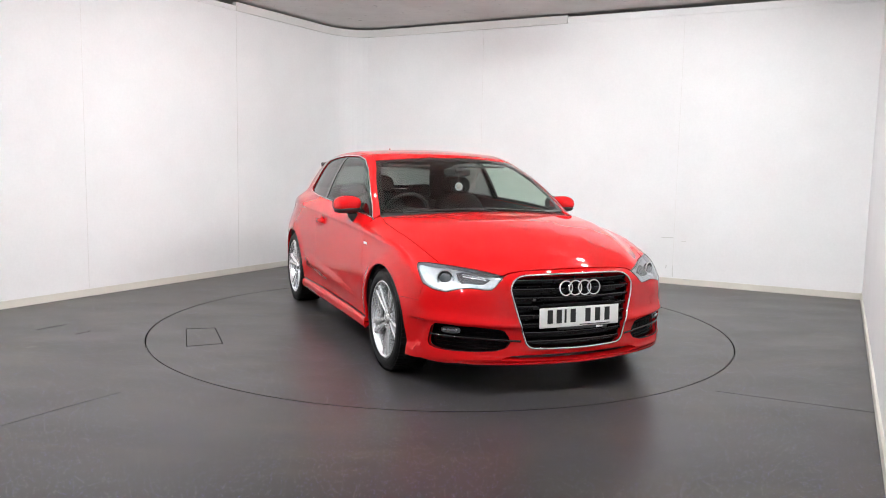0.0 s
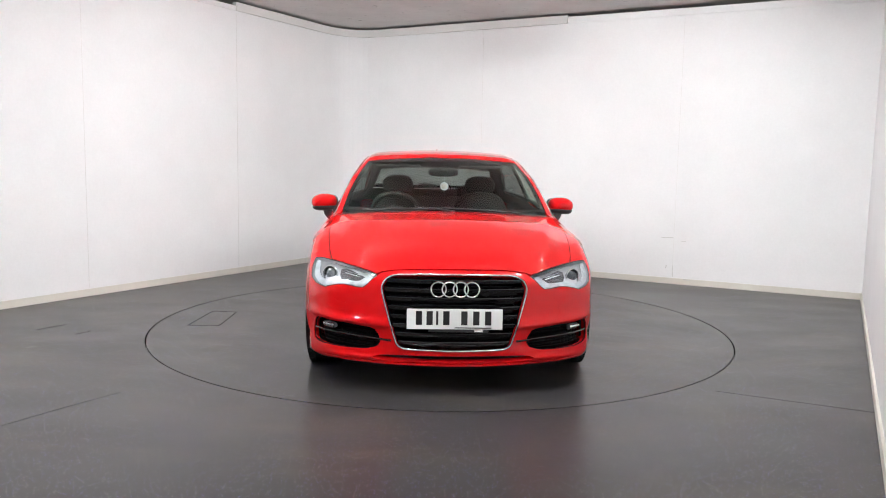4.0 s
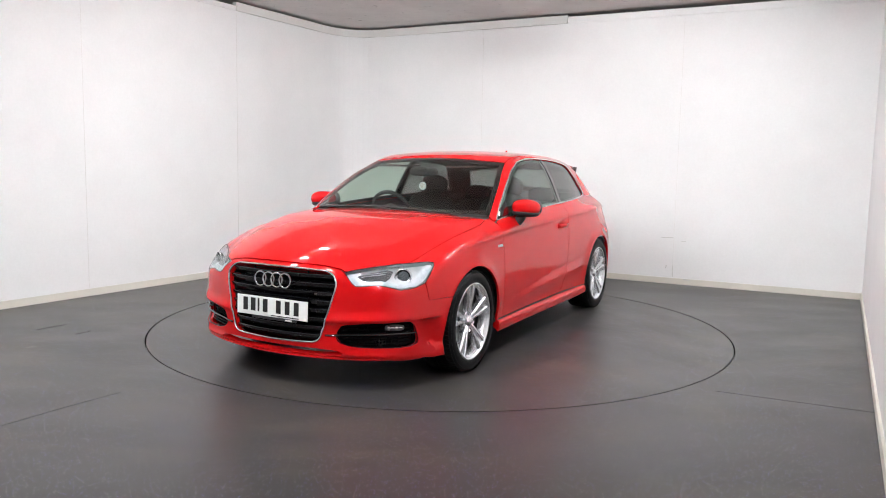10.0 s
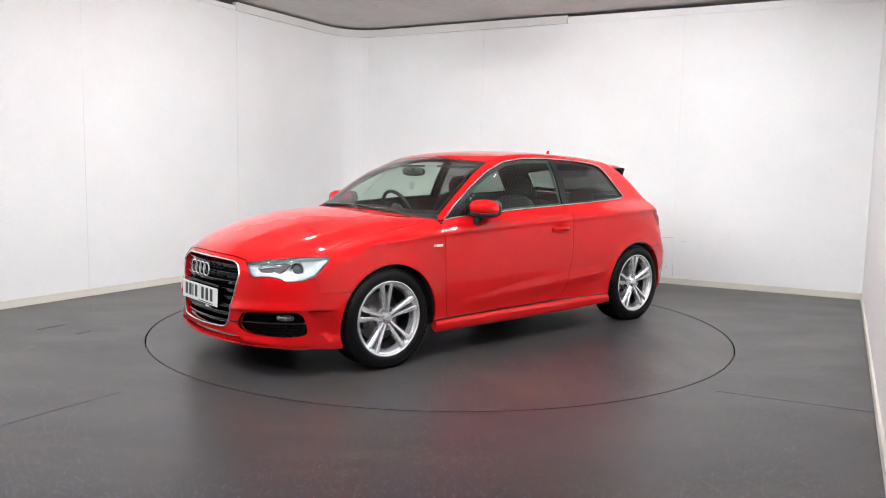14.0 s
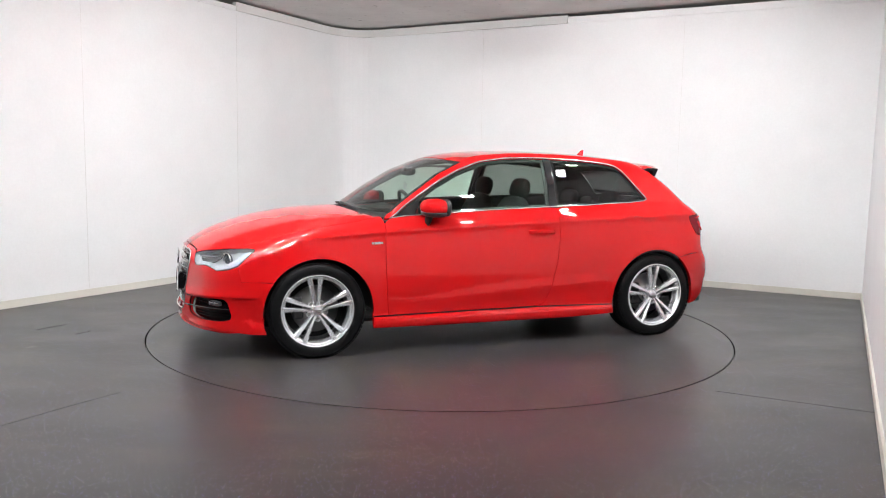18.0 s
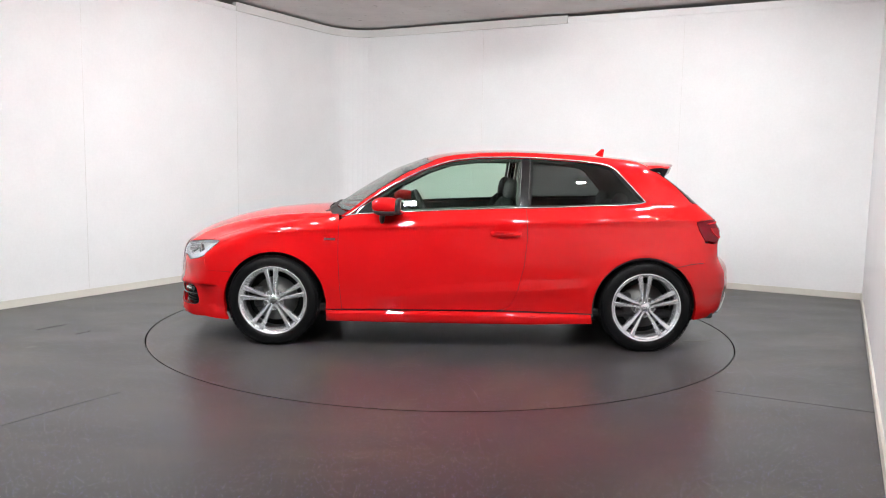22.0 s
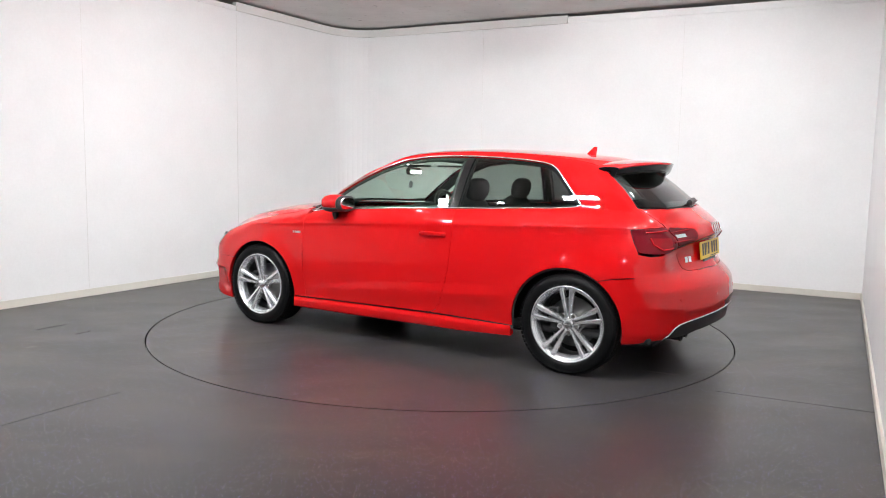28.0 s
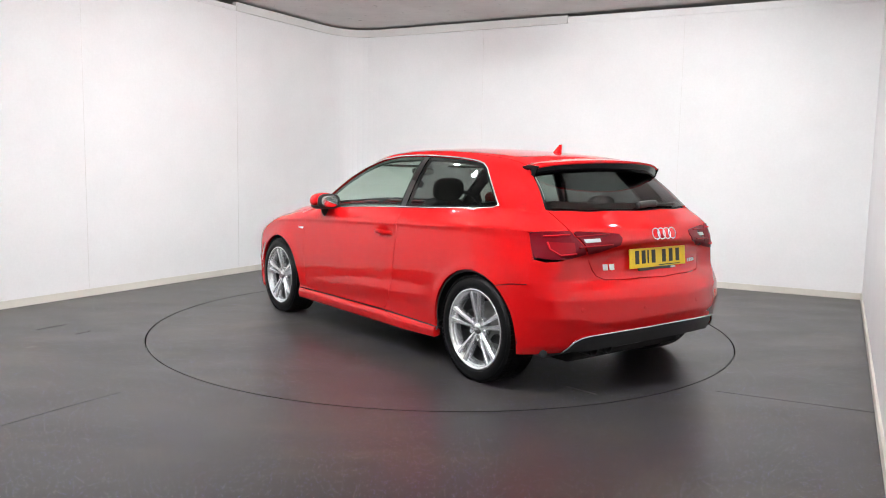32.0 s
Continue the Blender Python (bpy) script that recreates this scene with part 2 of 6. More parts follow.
def build_room():
    line, back = rounded(0.0), rounded(0.14)
    strip_between("wall_back", line, back, -0.02, CEIL - 0.085, WHITE, "white painted wall panels meeting in a rounded corner")
    # capping band along the wall head: proud strip on the rounded stretch, bare head elsewhere
    cap_a = [SPLIT] + line[1:-1] + [CORNER_BACK + DIR_BACK * 3.05]
    nl, nb = Vector((-DIR_LEFT.y, DIR_LEFT.x)), Vector((-DIR_BACK.y, DIR_BACK.x))
    band = [cap_a[0] - nl * 0.006] + [p - (nl if i < 7 else nb) * 0.006 for i, p in enumerate(line[1:-1])] + [cap_a[-1] - nb * 0.006]
    rear = [cap_a[0] + nl * 0.05] + rounded(0.05)[1:-1] + [cap_a[-1] + nb * 0.05]
    strip_between("trim_capping", band, rear, CEIL - 0.081, CEIL + 0.012, STRIP, "white capping strip along the top of the wall")
    strip_between("trim_head_left", [LEFT_END, SPLIT - DIR_LEFT * 0.004], [LEFT_END + nl * 0.12, SPLIT - DIR_LEFT * 0.004 + nl * 0.12], CEIL - 0.083, CEIL - 0.03, WHITE, "plain white wall head with a gap above")
    e = CORNER_BACK + DIR_BACK * 3.054
    strip_between("trim_head_back", [e, CORNER_SIDE], [e + nb * 0.12, CORNER_SIDE + nb * 0.12], CEIL - 0.083, CEIL - 0.008, WHITE, "plain white wall head with a gap above")
    # side wall and the wall behind the camera
    ns = Vector((DIR_SIDE.y, -DIR_SIDE.x))
    strip_between("wall_side", [CORNER_SIDE, SIDE_END], [CORNER_SIDE + ns * 0.14, SIDE_END + ns * 0.14], -0.02, SLAB - 0.01, WHITE, "white painted side wall")
    d = (SIDE_END - LEFT_END).normalized()
    nr = Vector((d.y, -d.x))
    strip_between("wall_rear", [LEFT_END, SIDE_END], [LEFT_END + nr * 0.14, SIDE_END + nr * 0.14], -0.02, SLAB - 0.01, GREYWALL, "grey painted wall behind the camera")
    # joints between wall boards
    bm = bmesh.new()
    for o, dd, n, dist in ((CORNER_BACK, -DIR_LEFT, nl, (2.09, 4.0, 6.4)), (CORNER_BACK, DIR_BACK, nb, (1.98, 4.38))):
        for s in dist:
            p = o + dd * s - n * 0.0006
            box(bm, (0, 0, 1.5), (0.003, 0.003, 2.84), m=Matrix.Translation((p.x, p.y, 0)) @ Matrix.Rotation(math.atan2(dd.y, dd.x), 4, "Z"))
    part("trim_joint", bm, STRIP, None, "fine upright joints between white wall boards")
    tagged(bpy.data.objects["trim_joint"], kind="structure")
    # baseboards
    base_in = [p for p in rounded(-0.014)]
    base_in[-1] = CORNER_SIDE - nb * 0.014
    ob = strip_between("baseboard_back", base_in, rounded(0.0), 0.0, 0.066, TRIM, "scuffed cream baseboard along the white wall")
    strip_between("baseboard_side", [CORNER_SIDE - ns * 0.014 - DIR_SIDE * 0.016, SIDE_END - ns * 0.014], [CORNER_SIDE - DIR_SIDE * 0.016, SIDE_END], 0.0, 0.066, TRIM, "scuffed cream baseboard along the side wall")
    # ceiling slab, slightly uneven underneath
    bm = bmesh.new()
    bmesh.ops.create_grid(bm, x_segments=70, y_segments=70, size=10.5)
    for v in bm.verts:
        v.co.z = SLAB + 0.006 * noise.noise(v.co * 0.9) + 0.003 * noise.noise(v.co * 3.1)
        v.co.y -= 2.0
    top = bmesh.ops.extrude_face_region(bm, geom=bm.faces[:])
    bmesh.ops.translate(bm, vec=(0, 0, 0.2), verts=[g for g in top["geom"] if isinstance(g, bmesh.types.BMVert)])
    part("ceiling", bm, CONCRETE, None, "rough grey concrete ceiling slab", True)
    tagged(bpy.data.objects["ceiling"], kind="structure")


R_TABLE = 2.2366


def build_floor():
    """The floor sheet with the round opening of the turntable, and its shallow pit."""
    bm = bmesh.new()
    n = 160
    rims = []
    for r, z in ((R_TABLE + 0.006, 0.0), (R_TABLE + 0.006, -0.050)):
        rims.append([bm.verts.new((r * math.cos(k * math.tau / n), r * math.sin(k * math.tau / n), z)) for k in range(n)])
    outer = [bm.verts.new((14 * math.cos(k * math.tau / n), 14 * math.sin(k * math.tau / n), 0)) for k in range(n)]
    for k in range(n):
        j = (k + 1) % n
        bm.faces.new((rims[0][k], rims[0][j], outer[j], outer[k]))
        bm.faces.new((rims[1][k], rims[1][j], rims[0][j], rims[0][k]))
    bm.faces.new(rims[1])
    bmesh.ops.recalc_face_normals(bm, faces=bm.faces)
    part("floor", bm, VINYL, None, "dark grey flecked vinyl floor with scuffs")
    ob = bpy.data.objects["floor"]
    tagged(ob, kind="structure")
    ob.data.materials.append(GAPDARK)
    for f in ob.data.polygons:
        if f.center.z < -0.02:
            f.material_index = 1


def build_table():
    """The turning disc in the floor, with its hatch."""
    hub = new("turntable")
    tagged(hub, "round vehicle turntable flush in the dark vinyl floor", "turntable")
    bm = bmesh.new()
    n = 160
    a = [bm.verts.new(((R_TABLE - 0.004) * math.cos(k * math.tau / n), (R_TABLE - 0.004) * math.sin(k * math.tau / n), 0)) for k in range(n)]
    b = [bm.verts.new((v.co.x, v.co.y, -0.03)) for v in a]
    for k in range(n):
        bm.faces.new((b[k], b[(k + 1) % n], a[(k + 1) % n], a[k]))
    bm.faces.new(a)
    bm.faces.new(b[::-1])
    part("disc", bm, VINYL, hub)
    return hub


build_room()
build_floor()
TABLE = build_table()


def ceiling_lamp():
    lamp = new("ceiling_light")
    tagged(lamp, "oblong white panel light tilted on a bracket under the ceiling", "ceiling light", "panel lights")
    bm = bmesh.new()
    for dx, dy, sx, sy in ((0.105, 0, 0.050, 0.176), (-0.105, 0, 0.050, 0.176), (0, 0.069, 0.160, 0.038), (0, -0.069, 0.160, 0.038)):
        box(bm, (dx, dy, 0), (sx, sy, 0.035), 0.004)
    part("frame", bm, STRIP, lamp)
    bm = bmesh.new()
    box(bm, (0, 0, 0.004), (0.160, 0.10, 0.02), 0.003)
    part("diffuser", bm, PANEL_GLOW, lamp)
    bm = bmesh.new()
    box(bm, (0, 0, 0.030), (0.24, 0.155, 0.026), 0.004)
    part("housing", bm, STRIP, lamp)
    bm = bmesh.new()
    turn = Matrix.Rotation(radians(-41), 4, "X")
    box(bm, (0, 0, 0), (0.12, 0.02, 0.15), 0.002, turn @ Matrix.Translation((0, -0.02, 0.085)))
    part("bracket", bm, STRIP, lamp)
    return lamp


AX, AY = DIR_BACK, Vector((-DIR_BACK.y, DIR_BACK.x))
LAMPS = ((2.45, 0.3), (2.45, -1.1), (2.0, -2.3), (0.8, -2.7), (-0.4, -2.9), (-1.45, -2.7), (-1.3, -1.5), (1.8, -5.0), (-0.6, -5.2), (-0.6, -3.8), (1.3, -3.9), (-1.25, -0.7), (1.9, 0.8))
first = None
for u, v in LAMPS:
    p = AX * u + AY * v
    to = AX * -1.1 + AY * 2.8 - p
    m = pose(p.x, p.y, SLAB - 0.14, 0, 0, math.degrees(math.atan2(to.y, to.x)) - 90) @ pose(0, 0, 0, 41, 0, 0)
    if first is None:
        first = ceiling_lamp()
        first.matrix_basis = m
    else:
        copy_thing(first, m)


# ---- the car's skin: one smooth closed form, out of which every panel is cut ----
# car space: x forward, y to its left, z up; the origin lies on the ground midway between the axles
class Curve:
    """A soft line through (u, v) knots, straight beyond its ends."""

    def __init__(self, knots, soft=0.04):
        u, v = np.array(knots, float).T
        self.lo, self.step = u[0] - 1.0, 0.002
        t = np.arange(self.lo, u[-1] + 1.0, self.step)
        y = np.interp(t, u, v)
        y = np.where(t < u[0], v[0] + (t - u[0]) * (v[1] - v[0]) / (u[1] - u[0]), y)
        y = np.where(t > u[-1], v[-1] + (t - u[-1]) * (v[-1] - v[-2]) / (u[-1] - u[-2]), y)
        n = int(4 * soft / self.step)
        k = np.exp(-0.5 * (np.arange(-n, n + 1) * self.step / soft) ** 2)
        pad = np.concatenate([y[0] + (y[1] - y[0]) * np.arange(-n, 0), y, y[-1] + (y[-1] - y[-2]) * np.arange(1, n + 1)])
        self.t, self.y = t, np.convolve(pad, k / k.sum(), "valid")

    def __call__(self, u):
        return np.interp(u, self.t, self.y)


def smooth_max(a, b, k):
    h = np.maximum(k - np.abs(a - b), 0) / k
    return np.maximum(a, b) + h * h * k * 0.25


def fade(v, a, b):
    t = np.clip((v - a) / (b - a), 0, 1)
    return t * t * (3 - 2 * t)


# half width in plan, and how the side leans in above and below the shoulder line
PLAN = Curve([(-2.2, 0.765), (-1.9, 0.818), (-1.6, 0.853), (-1.3, 0.869), (-0.9, 0.867), (-0.5, 0.865), (0.0, 0.866), (0.5, 0.868), (0.9, 0.872), (1.3, 0.879), (1.6, 0.858), (1.8, 0.832), (2.2, 0.775)], 0.09)
SHOULDER = Curve([(-2.1, 0.925), (-1.3, 0.911), (-0.5, 0.881), (0.07, 0.858), (0.85, 0.824), (1.43, 0.786), (1.65, 0.771), (2.1, 0.74)], 0.08)
LEAN = Curve([(-0.70, -0.004), (-0.5, 0.000), (-0.45, 0.003), (-0.4, 0.0062), (-0.35, 0.0087), (-0.28, 0.010), (-0.2, 0.0083), (-0.15, 0.0056), (-0.1, 0.0015), (-0.05, -0.0038), (-0.02, -0.0072), (-0.008, -0.005), (0.0, 0.0), (0.03, -0.011), (0.07, -0.034), (0.11, -0.062), (0.2, -0.100), (0.3, -0.147), (0.4, -0.205), (0.5, -0.28)], 0.007)
CABIN = Curve([(-2.1, -0.045), (-1.7, -0.050), (-1.5, -0.068), (-1.3, -0.085), (-0.9, -0.035), (-0.5, -0.005), (0.0, 0.0), (0.4, -0.002), (0.8, -0.012), (1.2, -0.05)], 0.10)
TAPER = Curve([(-2.2, -0.115), (-1.9, -0.095), (-1.63, -0.064), (-1.3, -0.022), (-1.0, -0.004), (-0.7, 0.0), (2.0, 0.0)], 0.08)
TUCK = Curve([(0.10, -0.009), (0.25, -0.009), (0.32, -0.005), (0.42, 0.0), (1.0, 0.0)], 0.012)
SILL = Curve([(0.05, -0.06), (0.165, -0.012), (0.177, 0.012), (0.192, 0.021), (0.232, 0.023), (0.246, 0.017), (0.262, 0.002), (0.285, 0.0), (1.0, 0.0)], 0.004)
WEDGE = Curve([(-1.0, 0.05), (-0.1, 0.060), (0.13, 0.056), (0.52, 0.036), (0.80, 0.014), (0.9, 0.006)], 0.04)
# centre line from nose to roof end, its bow in plan and its crown across
RIDGE = Curve([(-2.3, 1.27), (-1.64, 1.320), (-1.51, 1.333), (-1.28, 1.356), (-1.06, 1.376), (-0.83, 1.392), (-0.6, 1.402), (-0.38, 1.405), (-0.15, 1.399), (0.07, 1.381), (0.2, 1.358), (0.32, 1.320), (0.52, 1.243), (0.74, 1.112), (0.955, 0.968), (1.0, 0.960), (1.2, 0.952), (1.42, 0.930), (1.6, 0.897), (1.74, 0.861), (1.88, 0.813), (1.97, 0.775), (2.06, 0.722), (2.13, 0.665), (2.3, 0.53)], 0.022)
BOW = Curve([(-1.7, 0.0), (-0.4, 0.0), (0.0, 0.08), (0.3, 0.28), (0.6, 0.29), (0.82, 0.29), (1.0, 0.40), (2.2, 0.40)], 0.06)
CROWN = Curve([(-1.7, 0.10), (0.2, 0.085), (0.6, 0.05), (1.0, 0.06), (2.2, 0.06)], 0.08)
FOLD = Curve([(0.8, 0.735), (1.0, 0.695), (1.3, 0.635), (1.6, 0.572), (2.05, 0.465)], 0.05)
# front and rear faces along the centre, by height
NOSE = Curve([(0.05, 1.90), (0.15, 2.06), (0.17, 2.125), (0.20, 2.150), (0.25, 2.152), (0.30, 2.146), (0.40, 2.146), (0.55, 2.138), (0.63, 2.126), (0.68, 2.108), (0.72, 2.085), (0.80, 2.06), (1.0, 2.05)], 0.012)
TAIL = Curve([(0.10, -1.85), (0.20, -1.965), (0.29, -2.046), (0.40, -2.064), (0.424, -2.066), (0.440, -2.080), (0.47, -2.078), (0.56, -2.068), (0.60, -2.042), (0.635, -2.000), (0.66, -1.968), (0.70, -1.950), (0.80, -1.932), (0.835, -1.938), (0.855, -1.966), (0.88, -1.970), (0.935, -1.928), (1.012, -1.822), (1.15, -1.648), (1.254, -1.500), (1.32, -1.405), (1.42, -1.262)], 0.008)
TAIL_FLUSH = Curve([(0.10, -1.85), (0.20, -1.965), (0.29, -2.046), (0.40, -2.064), (0.424, -2.066), (0.440, -2.080), (0.47, -2.078), (0.56, -2.068), (0.60, -2.042), (0.66, -2.005), (0.72, -1.992), (0.80, -1.985), (0.88, -1.978), (0.935, -1.932), (1.012, -1.822), (1.15, -1.648), (1.254, -1.500), (1.32, -1.405), (1.42, -1.262)], 0.010)
ARCH = ((1.288, 0.30, 0.360), (-1.288, 0.305, 0.362))


def side_width(x, z):
    dz = z - SHOULDER(x)
    w = PLAN(x) + LEAN(dz) + CABIN(x) * fade(dz, 0.0, 0.11) + TAPER(x) * fade(z, 0.62, 0.92)
    w = w - 0.016 * np.exp(-((x + 0.312) / 0.055) ** 2 - ((z - 0.818) / 0.026) ** 2)
    low = fade(x, -0.95, -0.70) * (1 - fade(x, 0.62, 0.84))
    rise = z - (0.331 + (0.814 - x) * 0.0753)
    tall = np.maximum(WEDGE(x), 0.004)
    lip = np.where(rise > 0, np.clip(1 - rise / tall, 0, 1), 1 - fade(-rise, 0.0, 0.090))
    w = w + 0.17 * tall * lip * low
    mid = fade(x, -1.0, -0.92) * (1 - fade(x, 0.92, 1.0))
    w = w + (SILL(z) + TUCK(z)) * mid
    for cx, cz, r in ARCH:
        d = np.hypot(x - cx, z - cz) - r
        w = w + 0.013 * np.exp(-((d - 0.005) / 0.05) ** 2) * fade(z, 0.15, 0.4)
    return w


def skin(p):
    """Signed level of the car's form at points p (n, 3): below zero inside."""
    x, y, z = p[:, 0], np.abs(p[:, 1]), p[:, 2]
    side = y - side_width(x, z)
    xs = x + BOW(x) * y * y
    fold = y - FOLD(np.clip(x, 0.8, 2.1))
    bonnet = fade(x, 0.85, 1.0)
    top = (z - (RIDGE(xs) - CROWN(x) * y * y - bonnet * 0.026 * fade(fold, -0.006, 0.13))) * 0.85
    up = z - 0.372 - 0.058 * y
    ledge = 0.019 * np.exp(-(up / np.where(up > 0, 0.034, 0.012)) ** 2) * fade(y, 0.30, 0.42)
    ledge = ledge + 0.010 * np.exp(-((z - 0.211) / 0.012) ** 2) * fade(y, 0.30, 0.50) * (1 - fade(y, 0.64, 0.75))
    front = (x - (NOSE(z) - 0.36 * y * y + ledge))
    tail_bow = 0.37 - 0.08 * fade(z, 0.50, 0.90) - 0.04 * fade(z, 0.9, 1.2)
    zs = z + 0.14 * y * y * fade(z, 0.70, 0.78) * (1 - fade(z, 0.88, 0.95)) + 0.08 * y * y * (1 - fade(z, 0.48, 0.56))
    flush = fade(y, 0.50, 0.72)
    rear = ((TAIL(zs) * (1 - flush) + TAIL_FLUSH(z) * flush + tail_bow * y * y) - x) * 0.8
    g = smooth_max(side, front, 0.20)
    # hollow behind the upright edge at the bumper's corner
    back = np.interp(z, (0.2, 0.217, 0.275, 0.385, 0.412), (1.69, 1.713, 1.778, 1.822, 1.834)) - x
    g = g + 0.030 * fade(back, 0.0, 0.012) * (1 - fade(back, 0.02, 0.17)) * (1 - fade(z, 0.400, 0.414)) * fade(z, 0.220, 0.270)
    g = smooth_max(g, rear, 0.13 - 0.06 * fade(z, 0.85, 1.0))
    return smooth_max(g, top, 0.07 - 0.02 * fade(x, 0.8, 1.2) - 0.02 * fade(x, 1.8, 2.0))


def slope(p, e=0.002):
    g = np.empty_like(p)
    for i in range(3):
        d = np.zeros(3)
        d[i] = e
        g[:, i] = (skin(p + d) - skin(p - d)) / (2 * e)
    return g


def snap(p, level=0.0):
    p = np.array(p, float).reshape(-1, 3)
    for _ in range(14):
        g = slope(p)
        p = p - ((skin(p) - level) / np.maximum((g * g).sum(1), 1e-6))[:, None] * g * 0.9
    return p


class Chart:
    """A flat chart of the skin: side (x, z), top (x, y), fans round an upright axis (front, rear) or round the car's length (roll)."""

    def __init__(self, kind):
        self.kind = kind

    def flat(self, p):
        x, y, z = p.T
        k = self.kind
        if k == "side":
            return np.stack([x, z], 1)
        if k == "top":
            return np.stack([x, y], 1)
        if k == "front":
            return np.stack([0.95 * np.arctan2(y, x - 1.05), z], 1)
        if k == "rear":
            return np.stack([-0.95 * np.arctan2(y, -(x + 1.0)), z], 1)
        return np.stack([x, 0.7 * np.arctan2(z - 0.55, y)], 1)

    def rays(self, q):
        a, b = q.T
        o, n = np.zeros_like(a), np.ones_like(a)
        k = self.kind
        if k == "side":
            return np.stack([a, o, b], 1), np.stack([o, n, o], 1), 1.3
        if k == "top":
            return np.stack([a, b, o + 0.3], 1), np.stack([o, o, n], 1), 1.5
        if k == "front":
            return np.stack([o + 1.05, o, b], 1), np.stack([np.cos(a / 0.95), np.sin(a / 0.95), o], 1), 1.5
        if k == "rear":
            return np.stack([o - 1.0, o, b], 1), np.stack([-np.cos(a / 0.95), -np.sin(a / 0.95), o], 1), 1.5
        return np.stack([a, o, o + 0.55], 1), np.stack([o, np.cos(a * 0 + b / 0.7), np.sin(b / 0.7)], 1), 1.3

    def lift(self, q, level=0.0):
        o, d, far = self.rays(q)
        lo, hi = np.zeros(len(q)), np.full(len(q), far)
        for _ in range(34):
            m = (lo + hi) / 2
            inside = skin(o + d * m[:, None]) < level
            lo, hi = np.where(inside, m, lo), np.where(inside, hi, m)
        return o + d * lo[:, None]


def inside(q, loop):
    x, y = q[:, :1], q[:, 1:]
    a, b = loop, np.roll(loop, -1, 0)
    up = (a[:, 1] > y) != (b[:, 1] > y)
    with np.errstate(divide="ignore", invalid="ignore"):
        cut = x < (b[:, 0] - a[:, 0]) * (y - a[:, 1]) / (b[:, 1] - a[:, 1]) + a[:, 0]
    return (up & cut).sum(1) % 2 == 1


def resample(loop, h):
    out = []
    for a, b in zip(loop, np.roll(loop, -1, 0)):
        n = max(1, int(math.ceil(np.linalg.norm(b - a) / h)))
        out += [a + (b - a) * k / n for k in range(n)]
    return np.array(out)


def shrink(loop, gap):
    """Moves a closed chart loop inwards by gap (outwards if negative)."""
    e = np.roll(loop, -1, 0) - loop
    area = (loop[:, 0] * np.roll(loop[:, 1], -1) - loop[:, 1] * np.roll(loop[:, 0], -1)).sum()
    n = np.stack([-e[:, 1], e[:, 0]], 1) * (1 if area > 0 else -1)
    n /= np.maximum(np.linalg.norm(n, axis=1), 1e-9)[:, None]
    v = n + np.roll(n, 1, 0)
    v /= np.maximum(np.linalg.norm(v, axis=1), 0.3)[:, None]
    return loop + v * gap


